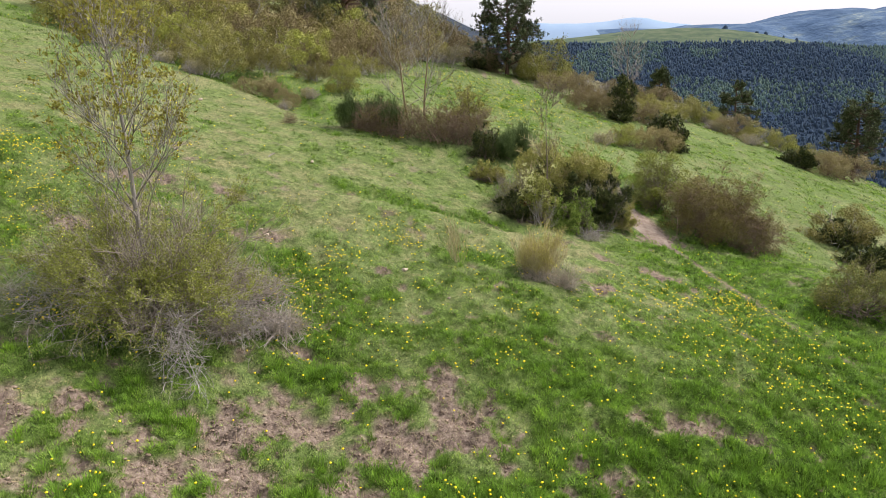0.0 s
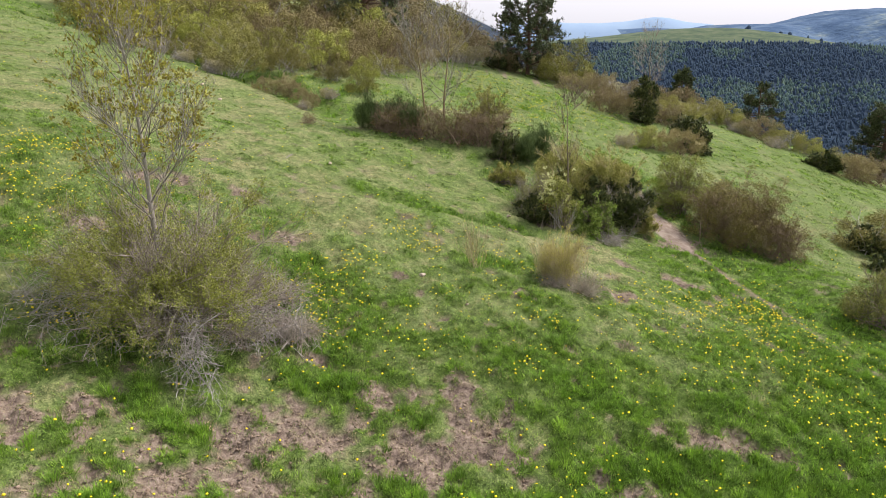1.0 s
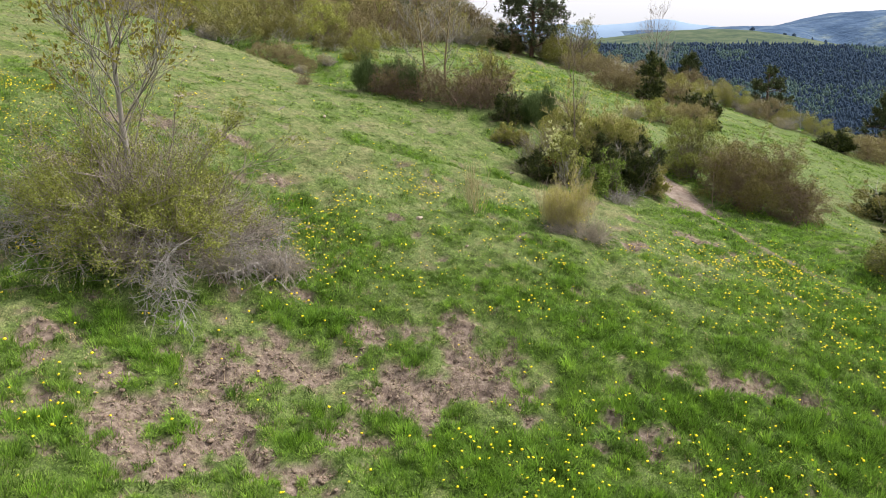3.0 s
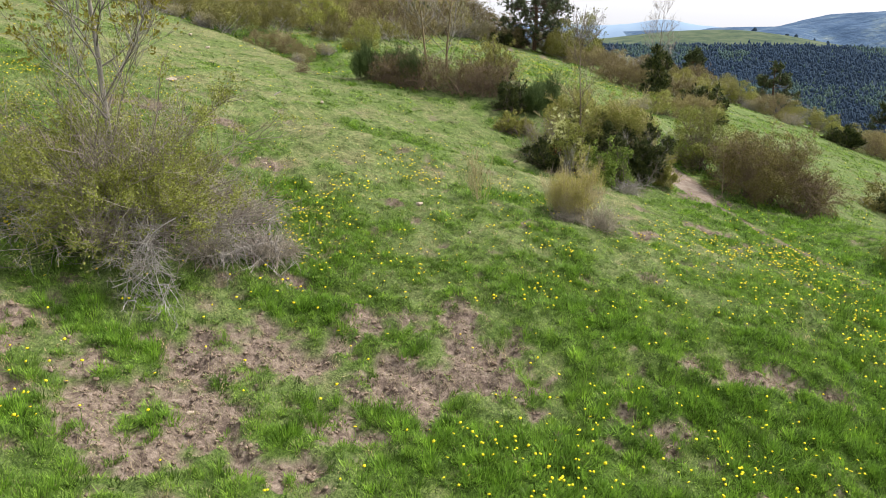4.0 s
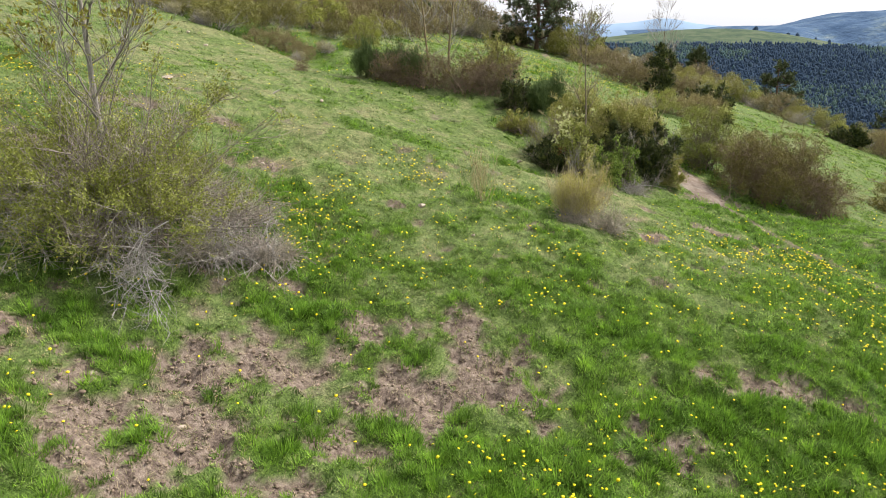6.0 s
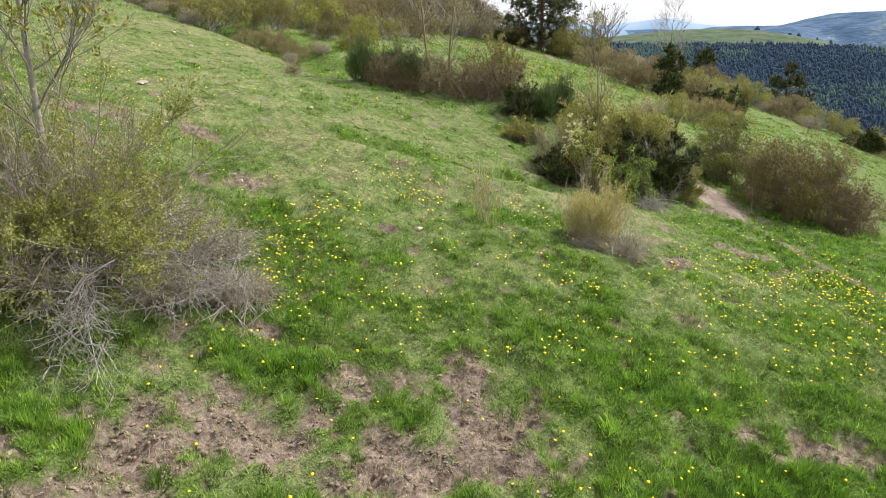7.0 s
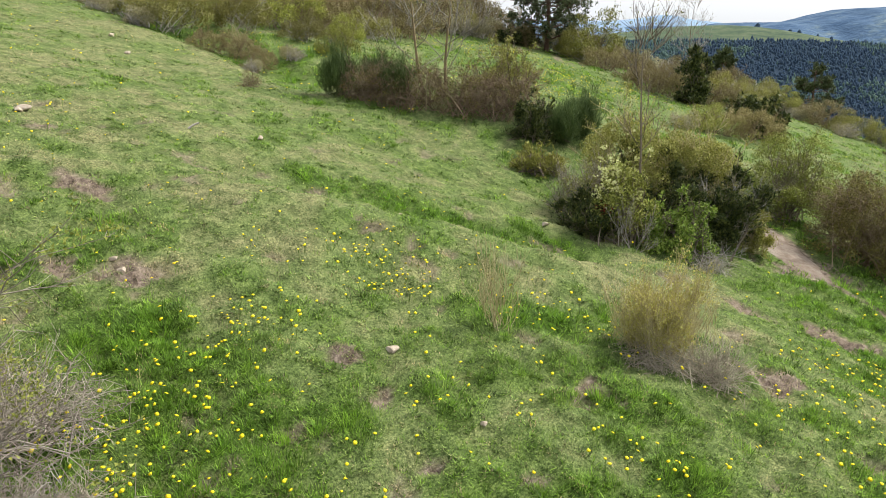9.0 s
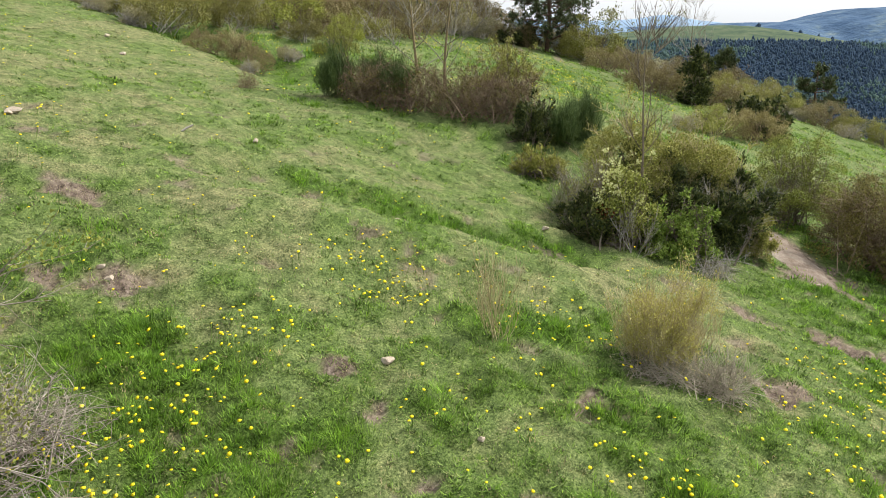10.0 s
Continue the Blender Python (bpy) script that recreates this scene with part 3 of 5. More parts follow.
def tufts(x, y, blades, tall, wide, rad, rng, dry=False, flat=False):
    """Tussocks of tapering blades that lean out from their middle; longer and greener where the turf is lush."""
    lu = np.clip(lushness(x, y) + rng.normal(0, 0.14, len(x)), 0.05, 1)
    lu = np.where(rng.random(len(x)) < 0.14 - 0.08 * smooth(11, 14, y), rng.uniform(0, 0.08, len(x)), lu)
    if dry:
        lu = rng.uniform(0, 0.09, len(x))
    n = len(x) * blades
    X, Y, L = np.repeat(x, blades), np.repeat(y, blades), np.repeat(lu, blades)
    big = rng.uniform(0.55, 1.45, len(x))
    tone = np.clip(np.repeat(rng.normal(0.47, 0.26, len(x)), blades) + rng.normal(0, 0.14, n), 0, 1)
    R0, scale = np.repeat(rad * big, blades), np.repeat(0.35 + 0.65 * big, blades)
    a = rng.uniform(0, 2 * np.pi, n)
    q = rng.random(n) ** 0.6
    bx, by = X + q * R0 * np.cos(a), Y + q * R0 * np.sin(a)
    base = np.stack([bx, by, ground_z(bx, by) - 0.006], -1)
    h = tall * (0.28 + 1.1 * L + 0.5 * L ** 3) * scale * rng.uniform(0.6, 1.2, n) * (1.2 - 0.5 * q)
    a2 = a + rng.normal(0, 0.5, n)
    lean = rng.uniform(0.05, 0.4, n) + 0.7 * q
    out = np.stack([np.cos(a2), np.sin(a2), np.zeros(n)], -1)
    side = np.stack([-np.sin(a2), np.cos(a2), np.zeros(n)], -1) * (wide * rng.uniform(0.6, 1.3, n))[:, None]
    tip = base + np.stack([0 * h, 0 * h, h * (1.0 - 0.35 * lean)], -1) + (0.8 * h * lean)[:, None] * out
    if flat:
        reach = 1.5 * h[:, None]
        tip = base + reach * (rng.uniform(0.35, 1.0, n)[:, None] * out + np.stack([0 * h, 0 * h, rng.uniform(0.2, 0.75, n)], -1))
    v = np.stack([base - side, base + side, tip], 1)
    return v.reshape(-1, 3), np.arange(n * 3).reshape(-1, 3), {"lush": np.repeat(np.clip(L + rng.normal(0, 0.05, n), 0, 1), 3), "tone": np.repeat(tone, 3)}


rng = np.random.default_rng(71)
# from, to, tufts in a square metre, blades, height, half width, tuft radius; 1: short turf, 0: rounded tussocks of long grass
bands = [(-3.0, 5.2, 18, 18, 0.12, 0.008, 0.12, 2),
         (5.2, 9.2, 75, 76, 0.070, 0.0044, 0.085, 0), (5.2, 9.2, 520, 9, 0.042, 0.0036, 0.035, 1),
         (9.2, 13.0, 60, 80, 0.058, 0.0034, 0.09, 0), (9.2, 13.0, 640, 10, 0.040, 0.0036, 0.042, 1),
         (13.0, 18.0, 28, 40, 0.060, 0.0058, 0.10, 0), (13.0, 18.0, 270, 8, 0.040, 0.0052, 0.045, 1),
         (18.0, 26.0, 12, 36, 0.075, 0.0085, 0.13, 0), (18.0, 26.0, 85, 8, 0.05, 0.008, 0.07, 1), (26.0, 38.0, 16, 16, 0.09, 0.012, 0.17, 2), (38.0, 58.0, 4, 16, 0.11, 0.022, 0.26, 2)]
for y0, y1, per, blades, tall, wide, rad, kind_of in bands:
    x, y = sow(y0, y1, per, rng)
    high, rich = hump(x, y), lushness(x, y)
    if kind_of == 0:
        chance = smooth(0.34, 0.68, rich + 0.35 * (high - 0.45))
    elif kind_of == 1:
        chance = 0.8 + 0.2 * smooth(0.30, 0.42, high)
    else:
        chance = 0.15 + 0.85 * smooth(0.38, 0.50, high + 0.08 * rich)
    keep = rng.random(len(x)) < chance
    x, y = x[keep], y[keep]
    v, t, at = tufts(x, y, blades, tall, wide * (1.4 if kind_of == 1 else 1.0), rad, rng, False, kind_of == 1)
    tagged(new("grass", mesh_of("grass", v, t, m_grass, at)), "tufted meadow grass, green and straw-coloured", "grass", kind="stuff")

# bleached dead tufts on the rims of the bare earth
x, y = sow(5.4, 15.0, 60, rng, False)
bare = soil(x, y)
ok = ((bare > 0.08) & (bare < 0.97) & (rng.random(len(x)) < 0.8)) | ((lushness(x, y) < 0.75) & (rng.random(len(x)) < 0.10))
v, t, at = tufts(x[ok], y[ok], 26, 0.13, 0.0036, 0.075, rng, True)
tagged(new("dead_grass", mesh_of("dead_grass", v, t, m_grass, at)), "bleached dead grass tufts round bare earth", "dead grass", kind="stuff")

# dead straw lying on and round the bare earth
x, y = sow(5.3, 17.0, 2200, rng, False)
ok = (soil(x, y) > 0.12) & (rng.random(len(x)) < 0.75)
x, y = x[ok], y[ok]
n = len(x)
a = rng.uniform(0, 6.283, n)
ln = rng.uniform(0.015, 0.065, n)
base = np.stack([x, y, ground_z(x, y) + 0.004], -1)
ex, ey = x + ln * np.cos(a), y + ln * np.sin(a)
tip = np.stack([ex, ey, ground_z(ex, ey) + rng.uniform(0.0, 0.045, n)], -1)
side = np.stack([-np.sin(a), np.cos(a), np.zeros(n)], -1) * 0.0018
v = np.stack([base - side, base + side, tip], 1)
tagged(new("straw_litter", mesh_of("straw_litter", v, np.arange(n * 3).reshape(-1, 3), m_grass, {"lush": np.repeat(rng.uniform(0, 0.07, n), 3), "tone": np.repeat(rng.uniform(0.1, 0.8, n), 3)})), "dead straw strewn over bare earth", "straw", kind="stuff")

# ---- dandelions ----
FLOWERS_NEAR = [(-2.0, 11.3, 0.5, 1.2, 1.0), (-0.92, 13.8, 0.45, 0.5, 0.9), (0.1, 12.23, 0.4, 0.42, 0.5), (1.34, 11.55, 0.45, 0.35, 0.35), (0.56, 9.86, 0.4, 0.2, 0.35), (-0.6, 16.6, 0.35, 0.25, 0.9), (-0.88, 10.38, 0.7, 0.5, 0.35), (1.71, 10.37, 1.2, 0.5, 0.16),
                (0.78, 7.36, 0.85, 0.4, 0.45), (2.79, 8.06, 1.9, 0.6, 0.3), (-3.56, 6.63, 0.4, 0.67, 0.25), (-5.4, 9.5, 0.5, 0.3, 1.0), (5.49, 11.51, 1.0, 1.2, 0.5), (-8.2, 14.1, 0.9, 1.0, 0.8), (1.2, 13.4, 0.8, 0.4, 0.4)]
FLOWERS_SLOPE = [(3.7, 12.7, 1.3, 1.5, 0.16), (5.1, 12.9, 1.9, 2.0, 0.22), (6.1, 11.0, 1.2, 2.8, 0.3), (4.4, 11.3, 2.0, 1.4, 0.12), (6.2, 15.0, 0.7, 2.0, 0.5), (4.8, 14.2, 0.9, 0.8, 0.5), (-4.6, 27.6, 2.0, 1.0, 0.7), (-6.8, 16.0, 1.6, 1.2, 0.6),
                 (3.5, 33.5, 3.0, 3.0, 0.9), (0.5, 38.0, 2.5, 3.0, 0.8), (-2.2, 26.5, 1.5, 1.0, 0.8), (-7.5, 12.5, 1.5, 1.0, 0.7), (2.2, 30.5, 2.0, 2.5, 0.8)]
FLOWER_SPOTS = FLOWERS_NEAR + FLOWERS_SLOPE
x, y = sow(5.5, 15.0, 215, rng)
x2, y2 = sow(15.0, 42.0, 46, rng)
x, y = np.r_[x, x2], np.r_[y, y2]
keep = rng.random(len(x)) < np.clip(blobs(x, y, FLOWER_SPOTS) * (0.35 + 1.2 * (fbm(x, y, 0.5, 2, 81) - 0.25)) + 0.02, 0, 1)
x, y = x[keep], y[keep]
n = len(x)
rad = rng.uniform(0.011, 0.0185, n) * np.where(y < 24, np.clip(y / 16, 1, 1.25), 1.0)
tall = rng.uniform(0.07, 0.16, n)
z = ground_z(x, y)
tilt = 0.035 * rng.normal(size=(n, 2))
head = np.stack([x + tilt[:, 0], y + tilt[:, 1], z + tall], -1)
up = unit(np.stack([tilt[:, 0] * 6 + 0.25 * rng.normal(size=n), tilt[:, 1] * 6 - 0.25 + 0.25 * rng.normal(size=n), np.ones(n)], -1))
a = unit(np.cross(up, np.array([1.0, 0.2, 0])))
b = np.cross(up, a)
ang = np.arange(8) * np.pi / 4
rim = head[:, None] + (a[:, None] * np.cos(ang)[:, None] + b[:, None] * np.sin(ang)[:, None]) * (rad[:, None] * rng.uniform(0.82, 1.12, (n, 8)))[..., None]
top = head + up * (rad * 0.22)[:, None]
low = head - up * (rad * 0.2)[:, None]
v = np.concatenate([top[:, None], rim, low[:, None]], 1)
k10 = np.arange(n)[:, None] * 10
fan = np.array([[0, 1 + i, 1 + (i + 1) % 8] for i in range(8)] + [[9, 1 + (i + 1) % 8, 1 + i] for i in range(8)])
t = (k10[:, None] + fan[None]).reshape(-1, 3)
tagged(new("dandelions", mesh_of("dandelions", v, t, m_petal)), "yellow dandelion heads scattered in the grass", "dandelion", kind="stuff")
lines = np.stack([np.stack([x, y, z - 0.01], -1), head * 0.5 + 0.5 * np.stack([x, y, z], -1) + 0.004, low], 1)
v, t = tubes(lines, np.full((n, 3), 0.0025), 3, rng)
tagged(new("dandelion_stalks", mesh_of("dandelion_stalks", v, t, m_grass, {"lush": np.full(len(v), 0.45), "tone": np.full(len(v), 0.5)})), "thin pale green flower stalks", "flower stalks", kind="stuff")

# ---- earth clods and pebbles ----
ICO = bmesh.new()
bmesh.ops.create_icosphere(ICO, subdivisions=1, radius=1.0)
ICO_V = np.array([v.co[:] for v in ICO.verts])
ICO_T = np.array([[v.index for v in f.verts] for f in ICO.faces])
ICO.free()


def lumps(x, y, size, flat, rng):
    n = len(x)
    s = size[:, None] * np.stack([rng.uniform(0.7, 1.4, n), rng.uniform(0.7, 1.3, n), rng.uniform(0.5, 0.9, n) * flat], -1)
    v = ICO_V[None] * rng.uniform(0.45, 1.35, (n, len(ICO_V), 1)) * s[:, None]
    v = v + np.stack([x, y, ground_z(x, y) + size * 0.1], -1)[:, None]
    t = np.arange(n)[:, None, None] * len(ICO_V) + ICO_T[None]
    return v.reshape(-1, 3), t.reshape(-1, 3)


x, y = sow(5.5, 10.5, 560, rng, False)
keep = (soil(x, y) > rng.uniform(0.35, 1.1, len(x))) & (y < 10.5)
x, y = x[keep], y[keep]
v, t = lumps(x, y, 0.004 + 0.028 * rng.random(len(x)) ** 3.5, 0.8, rng)
tagged(new("earth_clods", mesh_of("earth_clods", v, t, m_clod)), "crumbled dry clods of brown earth", "earth clods", kind="stuff")

# ---- loose stones ----
STONES = [(-0.68, 12.52, 0.085), (-5.87, 16.3, 0.13), (-5.75, 16.0, 0.07), (-3.16, 12.95, 0.075), (-2.98, 12.78, 0.07), (-3.3, 13.1, 0.05), (1.08, 17.4, 0.09),
          (-0.92, 15.8, 0.07), (-2.03, 16.1, 0.07), (-3.09, 17.45, 0.08), (-3.3, 7.6, 0.075), (-2.4, 7.25, 0.06), (-4.8, 7.0, 0.08), (5.3, 15.0, 0.07), (5.35, 17.9, 0.09), (0.1, 11.7, 0.045), (-7.2, 22.5, 0.10), (-8.2, 24.0, 0.12)]


def stone(x, y, size, rng):
    bm = bmesh.new()
    bmesh.ops.create_icosphere(bm, subdivisions=2, radius=1.0)
    sx, sy, sz = rng.uniform(0.85, 1.25), rng.uniform(0.7, 1.0), rng.uniform(0.45, 0.7)
    off = Vector(rng.uniform(0, 50, 3))
    cuts = [(Vector(rng.normal(size=3)).normalized(), rng.uniform(0.42, 0.72)) for _ in range(11)]
    for v in bm.verts:
        co = v.co * (1 + 0.12 * noise.noise(v.co * 2.5 + off))
        for face, depth in cuts:
            over = co.dot(face) - depth
            if over > 0:
                co = co - face * over * 0.9
        v.co = Vector((co.x * sx, co.y * sy, co.z * sz)) * size * 1.25
    me = bpy.data.meshes.new("stone")
    bm.to_mesh(me)
    bm.free()
    me.materials.append(m_stone)
    ob = new("stone", me)
    ob.location = (x, y, float(ground_z(x, y)) + size * 0.22)
    ob.rotation_euler = (rng.normal(0, 0.15), rng.normal(0, 0.15), rng.uniform(0, 6.28))
    return tagged(ob, "pale limestone lump lying in the short turf", "stone", "loose stones on the slope")


for sx, sy, size in STONES:
    stone(sx, sy, size * 0.75, rng)


# ---- shrubs ----
def dome(count, r, h, rng, inner=0.55, skirt=-0.02, shape=0.6):
    """Tips of stems in a lumpy dome: r across, h high."""
    a = rng.uniform(0, 2 * np.pi, count)
    c = rng.uniform(skirt, 1, count) ** 1.0
    s = np.sqrt(np.maximum(1 - c * c, 0)) ** shape
    f = rng.uniform(inner, 1, count) ** 0.5
    lump = 0.78 + 0.42 * lattice_noise(a / 6.283 * 7, c * 4 + 0.01 * count, 1.0, int(rng.integers(0, 90)))
    f = f * lump
    rx, ry = (r, r) if np.isscalar(r) else r
    return np.stack([rx * s * f * np.cos(a), ry * s * f * np.sin(a), h * c * f], -1)


def arch(base, tip, rise, segs, rng, wiggle):
    """Stems that rise from base and bow over to tip."""
    mid = (base + tip) * 0.5 + np.array([0, 0, 1.0]) * (rise * np.linalg.norm(tip - base, axis=1))[:, None]
    u = np.linspace(0, 1, segs + 1)[None, :, None]
    line = base[:, None] * (1 - u) ** 2 + 2 * mid[:, None] * u * (1 - u) + tip[:, None] * u * u
    shake = wiggle * np.linalg.norm(tip - base, axis=1)[:, None, None] * rng.normal(size=line.shape)
    return line + shake * u


def shrub_meshes(rng, r, h, stems=40, twigs=260, sprays=700, leaf_n=2500, leaf=0.04, rise=0.12, foot=0.25, thick=0.012, wiggle=0.03, inner=0.5,
                 twig_len=(0.15, 0.4), spray_len=(0.08, 0.22), spread=0.55, up=0.25, skirt=0.0, shape=0.6, drift=0.02, narrow=0.55, segs=5, leaf_lo=0.2, fine=0.3, single=False, align=0.6, clump=0.2):
    base = np.stack([foot * rng.normal(size=stems), foot * rng.normal(size=stems), np.full(stems, -0.05)], -1)
    main = arch(base, dome(stems, r, h, rng, inner, skirt, shape), rise, segs, rng, wiggle)
    twig = sprout(main, twigs, twig_len, spread, up, 3, rng, 0.3, 1.0)
    spray = sprout(twig, sprays, spray_len, spread, up, 2, rng, 0.2, 1.0)
    tk = thick * rng.uniform(0.5, 1.2, stems)
    wood = join([tubes(main, np.linspace(tk, tk * 0.35, segs + 1).T, 4, rng),
                 tubes(twig, taper(twigs, 3, thick * 0.42, thick * 0.2), 3, rng),
                 tubes(spray, taper(sprays, 2, thick * fine, thick * fine * 0.5), 3, rng)])
    both = [leaves(spray, int(leaf_n * 0.7), leaf, rng, leaf_lo, 1.05, drift, 0, narrow, single, align, clump), leaves(twig, leaf_n - int(leaf_n * 0.7), leaf, rng, 0.3, 1.05, drift, 0, narrow, single, align, clump)]
    return wood, join(both), main, twig, spray


def billows(rng, r, h, lumps, size, count, leaf, skirt=0.12, shape=0.5, rough=0.7, narrow=0.6):
    """Leaves over many rounded lumps that make up a crown, most of them facing outwards."""
    rx, ry = (r, r) if np.isscalar(r) else r
    c = dome(lumps, (rx * 0.9, ry * 0.9), h * 0.86, rng, 0.6, skirt, shape)
    rad = size * rng.uniform(0.55, 1.25, lumps)
    who = rng.choice(lumps, count, p=rad ** 2 / np.sum(rad ** 2))
    out = unit(rng.normal(size=(count, 3)) + 0.5 * unit(c[who] + 1e-6) + np.array([0, 0, 0.2]))
    base = c[who] + out * (rad[who] * rng.uniform(0.6, 1.12, count))[:, None] * np.array([1, 1, 0.8])
    base[:, 2] = np.abs(base[:, 2])
    n = unit(out + rough * rng.normal(size=(count, 3)))
    side = unit(np.cross(n, rng.normal(size=(count, 3))))
    d = np.cross(n, side)
    ln = leaf * rng.uniform(0.6, 1.35, (count, 1))
    v = np.stack([base - side * ln * narrow * 0.5, base + side * ln * narrow * 0.5, base + d * ln], 1)
    return v.reshape(-1, 3), np.arange(count * 3).reshape(-1, 3)


def shrub(name, x, y, rng, label, category, m_wood, m_leaf, group="", sink=0.0, crown=None, **kw):
    wood, leaf, *_ = shrub_meshes(rng, **kw)
    if crown:
        leaf = join([leaf, billows(rng, kw["r"], kw["h"], *crown)])
    ob = thing(name, x, y, float(land(x, y)) - sink, label, category, group)
    part("branchwork", mesh_of("branchwork", *wood, m_wood), ob)
    part("foliage", mesh_of("foliage", *leaf, m_leaf), ob)
    return ob


def copies(proto, places, rng):
    """Repeats of a shrub: the first stays where it was built."""
    for x, y, size in places:
        c = copy_thing(proto, Matrix.Translation((x, y, float(land(x, y)) - 0.03)) @ Matrix.Rotation(rng.uniform(0, 6.28), 4, "Z"))
        c.scale = (size * rng.uniform(0.9, 1.15), size * rng.uniform(0.9, 1.15), size * rng.uniform(0.85, 1.15))


# the big sprawling thorn bush on the near slope, with dead wood at its foot
def near_bush():
    rng = np.random.default_rng(201)
    x0, y0 = -4.05, 9.95
    ob = thing("thorn_bush", x0, y0, float(land(x0, y0)), "sprawling thorn bush, new olive leaves over bare grey stems", "bush")
    main = arch(np.stack([0.30 * rng.normal(size=150), 0.26 * rng.normal(size=150), np.full(150, -0.08)], -1), dome(150, (2.1, 1.6), 2.3, rng, 0.3, 0.0, 0.6), 0.10, 6, rng, 0.03)
    twig = sprout(main, 1500, (0.2, 0.62), 0.42, 0.14, 4, rng, 0.25, 1.0, 0.16)
    spray = sprout(twig, 6200, (0.08, 0.3), 0.5, 0.12, 2, rng, 0.15, 1.0, 0.18)
    gauge = 0.0105 * rng.uniform(0.5, 1.25, 150)
    gauge = np.sort(gauge)[::-1]
    girth = np.linspace(gauge, gauge * 0.3, 7).T
    for i in range(24):
        part("stem", mesh_of("stem", *tubes(main[i:i + 1], girth[i:i + 1], 5, rng), m_stem_worn), ob)
    wood = join([tubes(main[24:], girth[24:], 4, rng), tubes(twig, taper(1500, 4, 0.0044, 0.002), 3, rng), tubes(spray, taper(6200, 2, 0.0024, 0.0013), 3, rng)])
    part("branchwork", mesh_of("branchwork", *wood, m_stem_worn), ob)
    leaf_v, leaf_t = join([leaves(spray, 76000, 0.0235, rng, 0.2, 1.05, 0.022, 0, 0.6, True, 0.6, 0.3), leaves(twig, 16000, 0.0235, rng, 0.4, 1.05, 0.022, 0, 0.6, True, 0.6, 0.3)])
    mid = leaf_v.reshape(-1, 3, 3).mean(1)
    out = np.hypot(mid[:, 0] / 2.15, mid[:, 1] / 1.6)
    green = rng.random(len(mid)) < np.clip(0.16 + smooth(0.25, 1.0, mid[:, 2] + 0.5 * out), 0, 1)
    leaf_v = leaf_v.reshape(-1, 3, 3)[green].reshape(-1, 3)
    part("foliage", mesh_of("foliage", leaf_v, np.arange(len(leaf_v)).reshape(-1, 3), m_leaf_thorn), ob)

    def rest(bough, lift):
        """Keeps boughs above the turf."""
        low = land(bough[..., 0] + x0, bough[..., 1] + y0) - float(land(x0, y0)) + lift
        bough[..., 2] = np.maximum(bough[..., 2], low)
        return bough

    # dead boughs that droop out over the grass: start, end, how many, spread, fineness
    for sx, sy, sz, ex, ey, n, fan, m_dead, tag in ((0.45, -0.6, 0.25, 0.95, -1.4, 13, 0.5, m_twig_grey, "cascade of bare silver-grey dead twigs"), (0.8, -0.15, 0.25, 1.5, -0.1, 10, 0.22, m_twig_grey, "bare grey dead branches"),
                                                    (-0.5, -0.3, 0.5, -1.0, -1.1, 7, 0.34, m_twig_grey, "long grey branches trailing on the grass"), (-0.8, 0.0, 0.5, -1.7, -0.8, 7, 0.34, m_twig_grey, "long grey branches trailing on the grass")):
        b0 = np.array([sx, sy, sz]) + 0.24 * rng.normal(size=(n, 3)) * np.array([1.3, 1, 0.6])
        tip = np.array([ex, ey, 0.0]) + fan * rng.normal(size=(n, 3)) * np.array([1, 0.5, 0])
        tip[:, 2] = land(tip[:, 0] + x0, tip[:, 1] + y0) - float(land(x0, y0)) + 0.04 + 0.3 * rng.random(n) ** 2
        bough = rest(arch(b0, tip, 0.26, 7, rng, 0.10), 0.02)
        tw = rest(sprout(bough, n * 16, (0.1, 0.4), 0.62, -0.1, 4, rng, 0.15, 1.0, 0.28), 0.01)
        fine_t = rest(sprout(tw, n * 46, (0.05, 0.2), 0.6, -0.05, 2, rng, 0.15, 1.0, 0.2), 0.006)
        me_v = join([tubes(bough, taper(n, 7, 0.006, 0.0022), 5, rng), tubes(tw, taper(n * 16, 4, 0.0033, 0.0016), 3, rng), tubes(fine_t, taper(n * 46, 2, 0.0021, 0.0012), 3, rng)])
        part("dead_bough", mesh_of("dead_bough", *me_v, m_dead), ob, tag)
    for cx, cy, r, h, m_dead in ((1.38, 0.25, (0.3, 0.28), 0.26, m_twig_drab), (1.0, -0.05, (0.3, 0.3), 0.3, m_twig_drab), (1.2, 0.95, (0.5, 0.55), 0.55, m_twig_drab), (0.75, 0.75, (0.5, 0.5), 0.75, m_twig_drab), (1.72, 0.2, (0.3, 0.3), 0.26, m_twig_pale)):
        wood, *_ = shrub_meshes(rng, r, h, twig_len=(0.1, 0.3), spray_len=(0.06, 0.2), stems=46, twigs=300, sprays=1100, leaf_n=10, leaf=0.02, rise=0.25, foot=0.2, thick=0.0075, inner=0.35, up=-0.08, fine=0.3, spread=0.6)
        v = wood[0] + np.array([cx, cy, float(land(x0 + cx, y0 + cy) - land(x0, y0))])
        part("dead_bough", mesh_of("dead_bough", v, wood[1], m_dead), ob, "tangle of dry grey-brown twigs")


near_bush()


